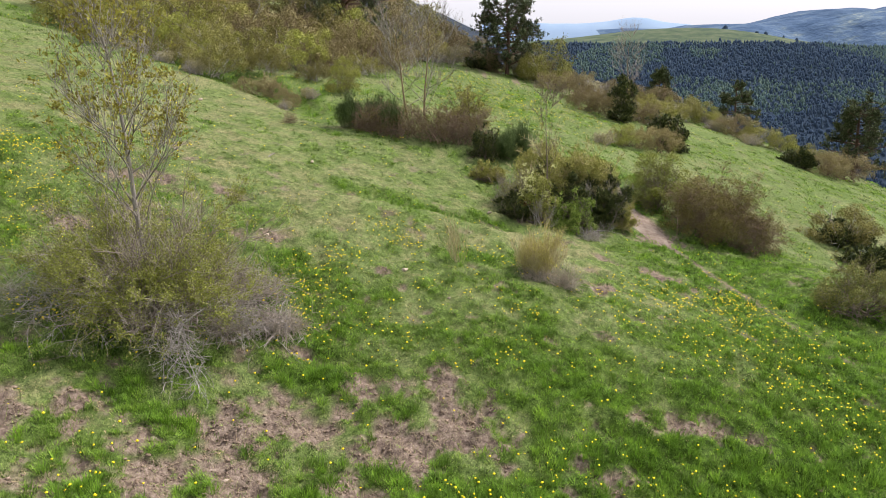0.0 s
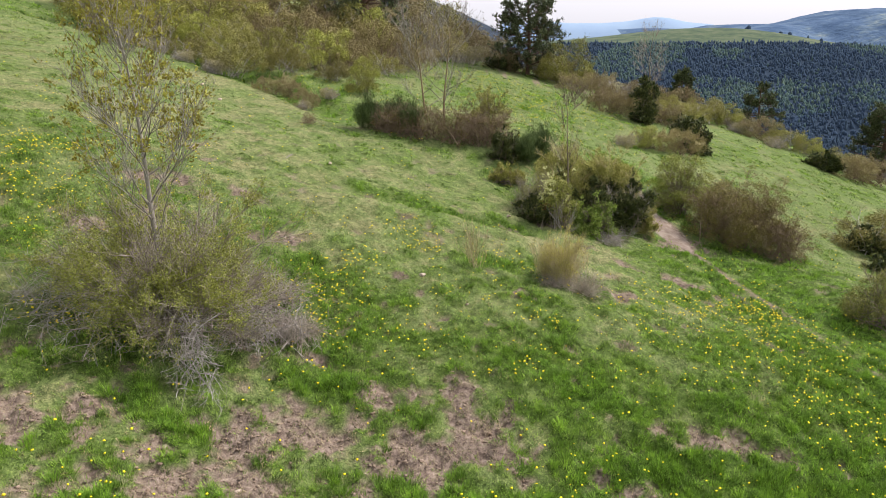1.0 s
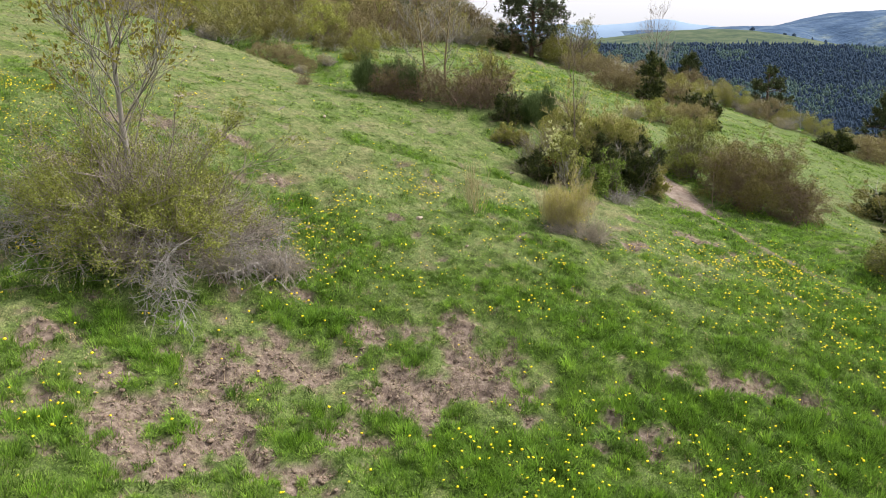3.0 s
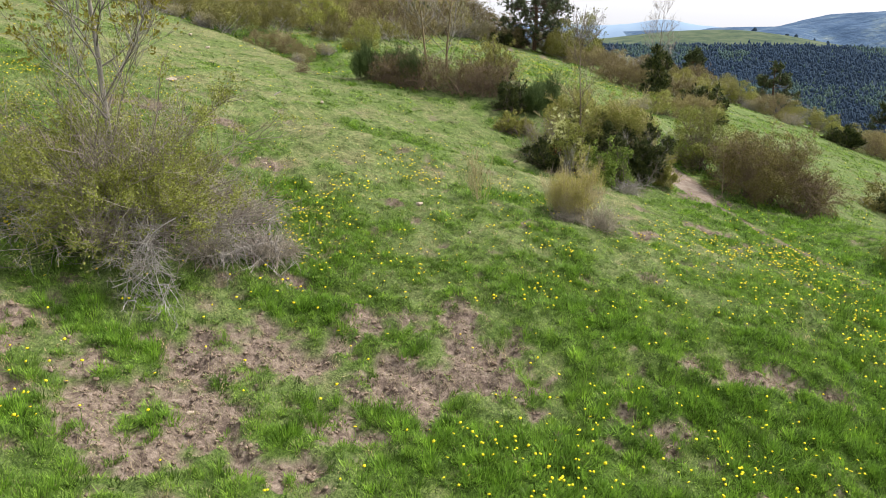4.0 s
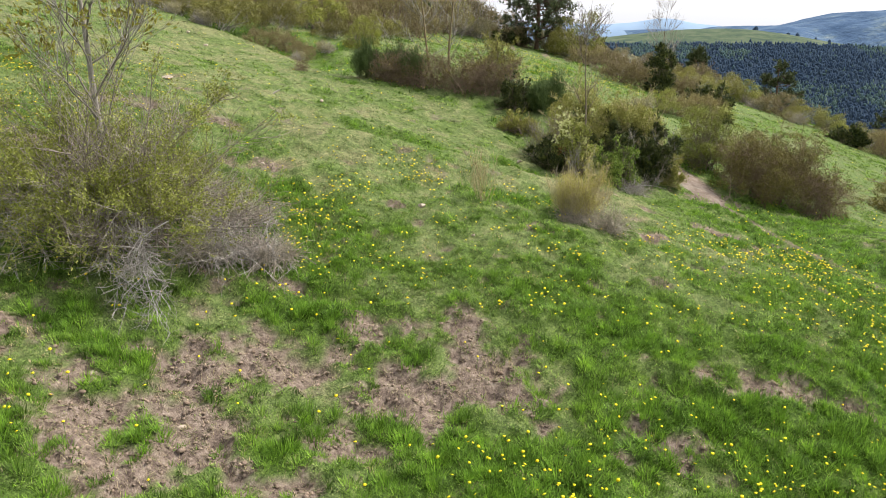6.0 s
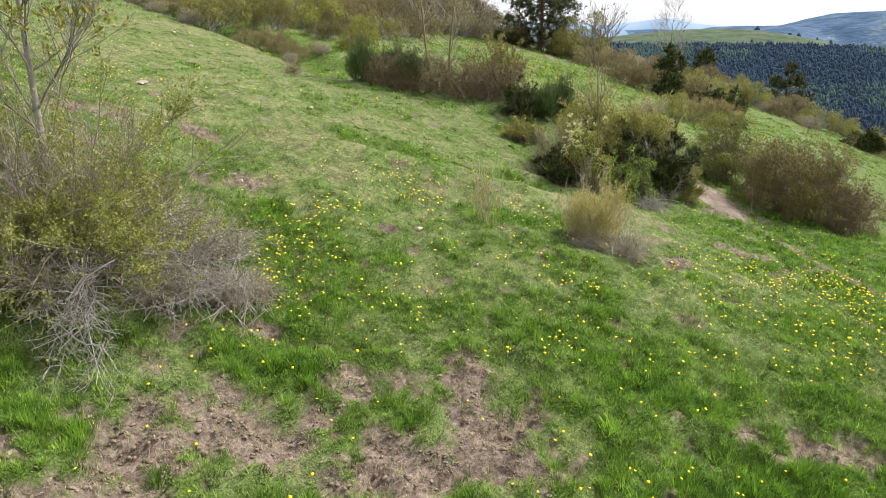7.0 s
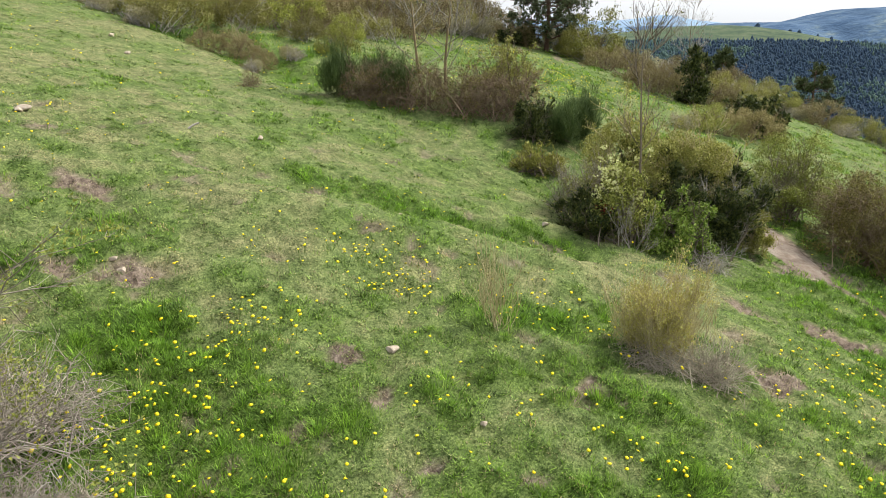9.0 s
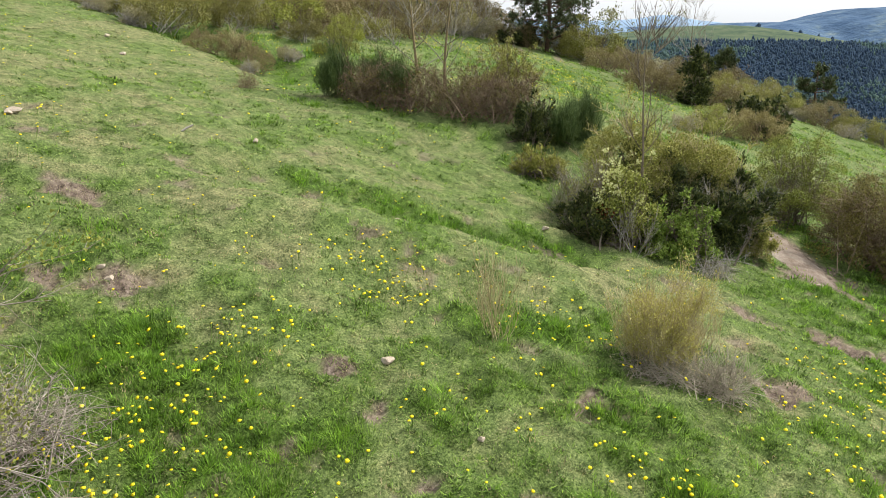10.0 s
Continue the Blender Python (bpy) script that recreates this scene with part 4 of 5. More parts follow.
# young trees
def young_tree(x, y, height, rng, label, m_bark, m_leaf, lean=(0, 0), limbs=16, leaf_n=600, leaf=0.06, first=0.25, reach=0.4, thick=0.035, up=0.3, twigs=160, sprays=420, name="young_tree", spread=0.5, group="", steep=(0.5, 1.1), m_twig=None):
    z0 = float(land(x, y))
    ob = thing(name, x, y, z0, label, "tree", group)
    segs = 9
    u = np.linspace(0, 1, segs + 1)
    trunk = np.stack([lean[0] * u * height + 0.02 * height * np.sin(u * 5 + rng.uniform(0, 6)), lean[1] * u * height + 0.015 * height * np.sin(u * 4 + rng.uniform(0, 6)), u * height - 0.08], -1)[None]
    f = np.sort(rng.uniform(first, 0.92, limbs))
    i = np.minimum((f * segs).astype(int), segs - 1)
    base = trunk[0, i] + (trunk[0, i + 1] - trunk[0, i]) * (f * segs - i)[:, None]
    a = np.arange(limbs) * 2.4 + rng.normal(0, 0.4, limbs)
    way = unit(np.stack([np.cos(a), np.sin(a), rng.uniform(*steep, limbs)], -1))
    length = height * reach * (1.05 - 0.75 * f) * rng.uniform(0.7, 1.25, limbs)
    limb = stretch(base, way, length, 6, rng, 0.11, 0.06)
    tw = sprout(np.concatenate([limb]), twigs, (0.10 * height, 0.2 * height), spread, up, 4, rng, 0.3, 1.0, 0.1)
    sp = sprout(tw, sprays, (0.03 * height, 0.085 * height), 0.5, up, 2, rng, 0.2, 1.0, 0.1)
    part("trunk", mesh_of("trunk", *tubes(trunk, (thick * (1.15 - u))[None] * 1.0, 7, rng), m_bark, None, True), ob)
    wood = join([tubes(limb, np.linspace(thick * (0.42 - 0.28 * f), 0.003 + 0 * f, 7).T, 4, rng), tubes(tw, taper(twigs, 4, 0.0055, 0.0024), 3, rng), tubes(sp, taper(sprays, 2, 0.003, 0.0017), 3, rng)])
    part("branchwork", mesh_of("branchwork", *wood, m_twig or m_bark), ob)
    if leaf_n:
        part("foliage", mesh_of("foliage", *leaves(sp, leaf_n, leaf, rng, 0.7, 1.1, 0.022, 0, 0.5, False, 0.8, 0.16), m_leaf), ob)
    return ob


young_tree(-4.07, 10.35, 4.7, np.random.default_rng(305), "young grey-barked tree with sparse opening leaves", m_bark_grey, m_leaf_ash, lean=(-0.15, 0.0), limbs=24, leaf_n=4600, leaf=0.058, first=0.24, reach=0.32, thick=0.042, twigs=190, sprays=900, steep=(0.6, 1.4), spread=0.5, up=0.3)
young_tree(2.4, 17.7, 3.3, np.random.default_rng(306), "thin bare sapling standing in the thicket", m_twig_brown, m_leaf_olive, lean=(0.02, 0.02), limbs=10, leaf_n=120, leaf=0.035, first=0.45, reach=0.22, thick=0.023, twigs=60, sprays=160, name="sapling")
hedge_kw = dict(m_twig=m_bark_grey, limbs=18, leaf=0.045, first=0.14, thick=0.034, twigs=200, sprays=520, steep=(0.35, 1.1), name="hedge_tree", group="bare trees in the hedge")
young_tree(-0.55, 23.4, 3.4, np.random.default_rng(307), "small bare tree, trunk coated in orange lichen", m_bark_lichen, m_leaf_lime, lean=(0.01, 0.0), leaf_n=260, reach=0.6, **hedge_kw)
young_tree(-1.0, 23.3, 3.2, np.random.default_rng(308), "small bare leaning tree, lichen on its trunk", m_bark_lichen, m_leaf_lime, lean=(-0.2, 0.0), leaf_n=120, reach=0.65, **hedge_kw)
young_tree(11.2, 47.0, 4.2, np.random.default_rng(309), "bare reddish tree above the far bushes", m_twig_red, m_leaf_brown, limbs=16, leaf_n=300, leaf=0.045, first=0.15, reach=0.42, thick=0.03, twigs=150, sprays=800, m_twig=m_twig_drab)

# thicket in the middle: juniper, a leafy bush with pale blossom, dry stems
R = np.random.default_rng(401)
juniper_kw = dict(single=True, stems=50, twigs=480, sprays=1100, leaf_n=60000, leaf=0.062, rise=0.06, thick=0.014, inner=0.3, twig_len=(0.1, 0.26), spray_len=(0.05, 0.15), spread=0.5, up=0.12, shape=0.5, narrow=0.3, drift=0.025, align=1.4, clump=0.16, fine=0.22)
shrub("juniper", 3.8, 18.55, R, "dark dense juniper bush beside the footpath", "juniper", m_twig_brown, m_juniper, r=(0.92, 0.85), h=1.35, foot=0.25, **juniper_kw)
shrub("juniper", 2.75, 18.45, R, "dark juniper in the middle of the thicket", "juniper", m_twig_brown, m_juniper, r=(0.85, 0.7), h=1.45, foot=0.25, **{**juniper_kw, "leaf_n": 48000})
shrub("leafy_bush", 3.1, 17.75, R, "fresh green bush in front of dark juniper", "bush", m_twig_brown, m_leaf_green, r=(0.58, 0.38), h=0.85, crown=(10, 0.17, 2400, 0.044, 0.1), stems=40, twigs=380, sprays=1000, leaf_n=12000, leaf=0.044, single=True, foot=0.14, inner=0.5, twig_len=(0.08, 0.22), spray_len=(0.05, 0.14), clump=0.16)
ob = shrub("flowering_bush", 2.2, 17.65, R, "pale green bush with cream blossom", "bush", m_twig_brown, m_leaf_fresh, r=(0.44, 0.36), h=1.42, crown=(14, 0.2, 3600, 0.034, 0.35), stems=34, twigs=260, sprays=800, leaf_n=5600, leaf=0.034, single=True, foot=0.1, up=0.3, twig_len=(0.1, 0.26), spray_len=(0.05, 0.14), clump=0.14)
tw = sprout(arch(np.zeros((24, 3)), dome(24, 0.46, 1.5, R, 0.85, 0.45), 0.1, 4, R, 0.03), 130, (0.08, 0.22), 0.5, 0.3, 2, R, 0.6)
part("blossom", mesh_of("blossom", *leaves(tw, 620, 0.042, R, 0.6, 1.0, 0.02, 0, 0.9, False, 0.6, 0.12), m_blossom), ob, "cream flower clusters")
shrub("yellowing_bush", 2.75, 18.95, R, "olive yellow bush rising behind the juniper", "bush", m_twig_straw, m_leaf_olive, r=(1.0, 0.7), h=1.9, stems=80, twigs=460, sprays=2000, leaf_n=12000, crown=(30, 0.26, 20000, 0.03, 0.3), leaf=0.03, twig_len=(0.12, 0.34), spray_len=(0.08, 0.2), single=True, foot=0.3, inner=0.75)
shrub("yellowing_bush", 3.75, 19.2, R, "olive yellow bush behind dark juniper", "bush", m_twig_straw, m_leaf_olive, r=(0.95, 0.7), h=1.8, stems=80, twigs=460, sprays=2000, leaf_n=12000, crown=(30, 0.26, 20000, 0.03, 0.3), leaf=0.03, twig_len=(0.12, 0.34), spray_len=(0.08, 0.2), single=True, foot=0.3, inner=0.75)
shrub("yellowing_bush", 4.62, 18.75, R, "small rusty olive bush at the path's edge", "bush", m_twig_straw, m_leaf_olive, r=(0.34, 0.36), h=0.72, stems=36, twigs=220, sprays=800, leaf_n=7000, leaf=0.03, single=True, foot=0.1, twig_len=(0.08, 0.22), spray_len=(0.05, 0.14))
shrub("dry_bush", 1.75, 18.35, R, "half-leafless grey-brown bush beside the thicket", "bush", m_stem_worn, m_leaf_olive, r=(0.55, 0.55), h=1.05, stems=60, twigs=460, sprays=1600, leaf_n=3600, leaf=0.028, single=True, foot=0.2, thick=0.009, fine=0.24, twig_len=(0.12, 0.34))
shrub("dry_bush", 3.75, 18.3, R, "dead bleached branches over dark juniper needles", "bush", m_twig_grey, m_leaf_grey, r=(0.9, 0.85), h=1.45, stems=20, twigs=170, sprays=700, leaf_n=40, leaf=0.03, foot=0.2, inner=0.85, twig_len=(0.15, 0.4), thick=0.010, fine=0.22)
shrub("dry_bush", 2.35, 17.3, R, "thin bare grey shoots before the blossom", "bush", m_twig_grey, m_leaf_grey, r=(0.3, 0.2), h=0.8, stems=8, twigs=50, sprays=160, leaf_n=30, leaf=0.025, foot=0.08, inner=0.6, thick=0.007, up=0.3, spread=0.35)
ob = shrub("juniper", 1.85, 17.75, R, "low green juniper with withered red sprays", "juniper", m_twig_brown, m_juniper, r=(0.5, 0.4), h=0.7, **{**juniper_kw, "stems": 30, "twigs": 300, "sprays": 700, "leaf_n": 16000})
tw = sprout(arch(np.zeros((6, 3)), np.array([[0.12, -0.3, 0.45]]) + 0.06 * R.normal(size=(6, 3)), 0.1, 3, R, 0.03), 40, (0.04, 0.12), 0.5, 0.1, 2, R, 0.5)
part("withered_sprays", mesh_of("withered_sprays", *leaves(tw, 160, 0.045, R, 0.2, 1.0, 0.02), m_red), ob, "rust-red dead leaves")
shrub("juniper", 1.1, 20.0, R, "low spreading green juniper in the grass", "juniper", m_twig_brown, m_leaf_olive, r=(0.42, 0.3), h=0.26, **{**juniper_kw, "stems": 26, "twigs": 240, "sprays": 500, "leaf_n": 8000})
shrub("dry_grass_tussock", 3.55, 17.35, R, "bleached fallen sticks at the thicket's foot", "dry stalks", m_twig_grey, m_leaf_grey, r=(0.25, 0.2), h=0.3, stems=40, twigs=120, sprays=200, leaf_n=20, leaf=0.02, rise=0.1, foot=0.12, thick=0.006, up=-0.1)

# straw-coloured bushes on the brow
shrub("straw_bush", 1.78, 13.35, R, "straw yellow broom bush with bleached dry foot", "bush", m_twig_straw, m_leaf_straw, r=(0.55, 0.42), h=0.84, stems=150, twigs=800, sprays=2600, leaf_n=10000, leaf=0.021, narrow=0.45, align=1.0, single=True, rise=0.02, foot=0.18, thick=0.0046, up=0.4, spread=0.32, inner=0.22, fine=0.34, skirt=0.2, twig_len=(0.12, 0.36), spray_len=(0.06, 0.2))
shrub("dry_grass_tussock", 1.72, 13.12, R, "bleached dry tangle round the straw bush's foot", "dry stalks", m_twig_pale, m_leaf_grey, r=(0.42, 0.28), h=0.13, stems=60, twigs=300, sprays=800, leaf_n=40, leaf=0.02, rise=0.15, foot=0.2, thick=0.0045, up=-0.05, fine=0.34, twig_len=(0.08, 0.24), spray_len=(0.05, 0.14))
shrub("dry_grass_tussock", 2.22, 13.05, R, "bleached dry stalks beside the straw bush", "dry stalks", m_twig_pale, m_leaf_grey, r=(0.26, 0.22), h=0.2, stems=70, twigs=260, sprays=700, leaf_n=60, leaf=0.02, rise=0.0, foot=0.16, thick=0.005, up=0.1, fine=0.4)
shrub("straw_sprig", 0.25, 13.2, R, "slender straw sprig growing from the turf", "dry stalks", m_twig_straw, m_leaf_brown, r=(0.2, 0.18), h=0.72, stems=26, twigs=120, sprays=260, leaf_n=220, leaf=0.018, rise=0.03, foot=0.06, thick=0.004, up=0.5, spread=0.3, fine=0.4)

# big briar by the path
shrub("briar_thicket", 7.15, 19.5, R, "large bronze briar thicket beside the footpath", "bush", m_twig_red, m_leaf_brown, r=(1.42, 1.1), h=1.75, stems=170, twigs=1000, sprays=5200, leaf_n=26000, leaf=0.026, crown=(60, 0.26, 34000, 0.026, 0.05, 0.62, 1.0), single=True, rise=0.2, foot=0.5, thick=0.010, inner=0.55, up=0.12, skirt=0.2, shape=0.45, twig_len=(0.15, 0.45), fine=0.26, leaf_lo=0.5)
shrub("leafy_bush", 6.05, 20.9, R, "fresh yellow-green bush at the briar's end", "bush", m_twig_brown, m_leaf_lime, r=(0.85, 0.75), h=1.45, stems=50, twigs=380, sprays=1600, leaf_n=12000, crown=(24, 0.3, 20000, 0.028), leaf=0.03, single=True, foot=0.15, up=0.25, inner=0.5)
shrub("briar_thicket", 8.15, 19.0, R, "drooping reddish briar stems", "bush", m_twig_red, m_leaf_brown, r=(0.75, 0.7), h=1.0, stems=80, twigs=600, sprays=1800, leaf_n=7000, leaf=0.028, single=True, rise=0.35, foot=0.25, thick=0.009, up=-0.1, inner=0.6)

shrub("verge_bush", 8.45, 14.35, R, "rounded olive bush with dark base on the verge", "bush", m_twig_brown, m_leaf_verge, r=(0.9, 0.8), h=1.05, stems=44, twigs=320, sprays=900, leaf_n=8000, crown=(26, 0.26, 16000, 0.028), leaf=0.03, single=True, foot=0.2, inner=0.55)

# hedge on the terrace edge
broom_kw = dict(stems=80, twigs=420, sprays=700, leaf_n=8000, leaf=0.12, align=2.2, rise=0.0, thick=0.006, inner=0.45, twig_len=(0.2, 0.45), spray_len=(0.12, 0.3), spread=0.22, up=0.5, shape=0.6, narrow=0.055, drift=0.03, fine=0.4, skirt=0.15, single=True)
for bx, by, r, h in ((-2.85, 22.6, 0.42, 0.68), (-2.0, 23.0, 0.5, 0.8), (-1.55, 22.3, 0.3, 0.6), (2.2, 21.6, 0.36, 0.62), (1.75, 21.2, 0.2, 0.4)):
    shrub("broom_bush", bx, by, R, "dark green upright broom bush", "broom", m_broom, m_broom, "broom in the hedge", r=r, h=h, foot=r * 0.35, **broom_kw)
bramble_kw = dict(stems=80, twigs=460, sprays=1500, leaf_n=3000, leaf=0.028, single=True, rise=0.3, thick=0.009, inner=0.4, up=0.0, shape=0.5, foot=0.3, fine=0.35)
for bx, by, r, h in ((-2.1, 22.35, 0.7, 0.85), (-1.2, 22.2, 0.9, 1.0), (-0.2, 22.0, 0.9, 1.0), (0.75, 22.0, 0.8, 1.05)):
    shrub("bramble_bush", bx, by, R, "tangle of brown leafless brambles", "brambles", m_twig_red, m_leaf_brown, "brambles in the hedge", r=(r, r * 0.7), h=h, **bramble_kw)
shrub("yellowing_bush", 0.6, 23.0, R, "olive bush behind the brambles", "bush", m_twig_brown, m_leaf_olive, r=0.8, h=1.25, stems=40, twigs=260, sprays=900, leaf_n=9000, leaf=0.036, single=True, foot=0.2)
shrub("juniper", 1.2, 21.2, R, "dark bushy juniper at the hedge's end", "juniper", m_twig_brown, m_juniper, r=(0.46, 0.45), h=0.8, **{**juniper_kw, "stems": 36, "twigs": 300, "sprays": 600, "leaf_n": 21000})
shrub("dry_bush", -4.5, 21.9, R, "small dry brown shrub in the turf", "bush", m_twig_red, m_leaf_brown, r=0.24, h=0.36, twig_len=(0.05, 0.14), spray_len=(0.03, 0.08), stems=40, twigs=160, sprays=400, leaf_n=160, leaf=0.025, foot=0.1, thick=0.006)
shrub("dry_bush", -6.15, 26.9, R, "small pale dry shrub in the turf", "bush", m_twig_straw, m_leaf_grey, r=0.3, h=0.55, twig_len=(0.06, 0.16), spray_len=(0.04, 0.1), stems=40, twigs=160, sprays=500, leaf_n=400, leaf=0.03, foot=0.1, thick=0.006)

# shrubs on the upper slope: four kinds, repeated
SH = np.random.default_rng(501)
upper_kw = dict(stems=30, segs=3, twigs=150, sprays=260, leaf_n=2600, leaf=0.045, crown=(34, 0.30, 10500, 0.046, 0.28), rise=0.12, thick=0.014, inner=0.7, foot=0.3, shape=0.5, drift=0.06, single=True, spread=0.6, skirt=0.12, clump=0.26, twig_len=(0.1, 0.28), spray_len=(0.06, 0.16))
green = shrub("slope_shrub", -8.3, 27.4, SH, "rounded olive-green shrub on the upper slope", "shrub", m_twig_grey, m_slope_olive, "shrubs on the upper slope", r=1.25, h=1.45, **upper_kw)
lime = shrub("slope_shrub", -5.9, 31.0, SH, "rounded yellow-green shrub on the upper slope", "shrub", m_twig_brown, m_slope_lime, "shrubs on the upper slope", r=1.25, h=1.5, **upper_kw)
rust = shrub("slope_shrub", -5.0, 32.0, SH, "rounded rusty shrub with bare twigs", "shrub", m_twig_red, m_slope_rust, "shrubs on the upper slope", r=1.25, h=1.5, **{**upper_kw, "crown": (34, 0.28, 7500, 0.042, 0.25), "sprays": 520})
pale = shrub("slope_shrub", -8.5, 26.3, SH, "low pale grey dry shrub at the slope's edge", "shrub", m_twig_grey, m_leaf_grey, "shrubs on the upper slope", r=0.45, h=0.5, **{**upper_kw, "crown": (16, 0.14, 2200, 0.03), "leaf_n": 900, "leaf": 0.034, "sprays": 420, "twig_len": (0.06, 0.16), "spray_len": (0.04, 0.1), "foot": 0.14})
copies(green, [(-10.4, 28.6, 0.75), (-6.6, 28.9, 0.8), (-9.3, 30.4, 0.95), (-5.0, 29.0, 0.6), (-12.2, 30.9, 0.9), (-7.4, 32.8, 1.05), (-3.5, 33.4, 0.75), (-10.9, 33.8, 1.1), (4.9, 48.0, 1.2)], SH)
copies(lime, [(-3.6, 27.4, 0.5), (-9.0, 28.6, 0.7), (-7.7, 30.7, 0.9), (-4.0, 30.9, 0.55), (-10.6, 31.6, 0.95), (-12.8, 29.2, 0.7), (-5.8, 34.2, 1.05), (-13.2, 33.2, 1.1)], SH)
copies(rust, [(-6.5, 25.7, 0.5), (-5.9, 26.2, 0.42), (-5.15, 25.0, 0.42), (-9.0, 33.8, 1.2), (-13.6, 31.2, 1.2), (-3.6, 35.5, 1.2), (-2.6, 37.5, 1.0), (-7.3, 35.4, 1.4), (-4.4, 37.0, 1.4), (7.0, 37.2, 0.85), (7.1, 46.0, 0.8), (8.3, 47.0, 0.8), (3.0, 46.5, 0.8), (2.0, 47.2, 0.9), (-0.9, 49.5, 1.6)], SH)
copies(pale, [(-9.9, 27.1, 0.9), (-5.1, 24.2, 0.6), (-11.2, 28.2, 0.9), (-4.6, 26.2, 0.7), (-12.2, 28.6, 1.2), (-5.2, 34.5, 1.7), (-0.2, 50.5, 2.0), (0.8, 50.0, 1.8), (-3.0, 40.0, 1.6)], SH)

# taller growth behind them, up the hill
copies(rust, [(-3.4, 47.0, 2.3), (-0.6, 52.0, 1.9), (-5.0, 50.0, 2.6), (1.4, 51.0, 1.2), (-8.2, 38.5, 1.9), (-11.5, 37.0, 1.8), (-14.5, 35.5, 1.7), (-2.2, 42.5, 1.7), (-13.0, 41.0, 2.2)], SH)
copies(green, [(-2.4, 50.0, 2.2), (-1.4, 47.5, 1.4), (-6.6, 37.6, 1.6), (-10.0, 36.5, 1.7), (-13.0, 34.5, 1.6), (-16.5, 36.0, 2.0), (-9.5, 41.5, 2.2), (-6.4, 41.0, 2.0)], SH)
copies(lime, [(-15.2, 32.5, 1.3), (-5.2, 39.6, 1.5), (-11.4, 34.6, 1.5), (-17.5, 40.0, 2.2)], SH)
copies(pale, [(-1.2, 45.5, 2.4), (0.2, 47.0, 2.2), (-3.8, 44.5, 2.6)], SH)

# bushes along the crest to the east and down the slope
copies(green, [(10.3, 38.4, 0.85), (5.6, 45.8, 1.1), (10.9, 39.5, 0.9), (12.6, 42.0, 0.9), (13.6, 44.0, 0.9), (17.5, 41.8, 0.9), (19.5, 39.0, 0.9), (12.2, 22.5, 0.85), (9.5, 40.5, 0.9)], SH)
copies(lime, [(6.1, 46.2, 1.6), (6.9, 29.3, 0.55), (11.7, 41.2, 0.7), (15.0, 45.0, 1.0), (18.7, 41.5, 0.8)], SH)
copies(rust, [(9.8, 37.5, 0.8), (7.6, 29.6, 0.6), (7.0, 40.0, 0.85), (6.2, 43.0, 0.9), (9.6, 42.0, 1.2), (8.6, 30.0, 0.75), (7.9, 37.6, 0.75), (16.2, 42.5, 0.9), (20.2, 37.5, 1.0), (18.8, 36.4, 0.9), (12.7, 46.5, 1.1)], SH)
copies(pale, [(8.2, 41.5, 2.6), (5.2, 47.5, 2.6), (6.0, 28.4, 1.0), (15.8, 45.6, 1.6), (15.2, 42.6, 1.2), (16.4, 40.4, 1.3)], SH)
crest_kw = dict(single=True, stems=36, segs=3, twigs=220, sprays=300, leaf_n=15000, leaf=0.13, rise=0.0, thick=0.02, inner=0.15, twig_len=(0.12, 0.32), spray_len=(0.08, 0.2), spread=0.55, up=0.2, narrow=0.36, drift=0.05, align=1.2, clump=0.25, skirt=0.0)
for bx, by, r, h, shape, tag in ((2.3, 46.8, 1.3, 1.2, 0.5, "dark juniper scrub at the pine's foot"), (8.55, 36.3, 0.78, 2.4, 0.95, "tall dark juniper on the crest"), (9.5, 31.4, 0.52, 1.55, 0.9, "narrow dark juniper in the grass"), (12.5, 20.4, 0.95, 0.8, 0.5, "dark spreading juniper on the lower slope"),
                          (11.8, 20.2, 0.5, 0.5, 0.5, "dark low juniper on the lower slope"), (12.3, 22.4, 0.8, 0.7, 0.5, "dark low juniper on the lower slope"), (17.6, 37.2, 0.9, 0.9, 0.5, "dark low juniper on the crest"), (10.2, 35.2, 0.7, 0.9, 0.5, "dark low juniper on the crest")):
    shrub("juniper", bx, by, R, tag, "juniper", m_twig_brown, m_juniper, "junipers", r=r, h=h, foot=0.2 * r, shape=shape, **crest_kw)


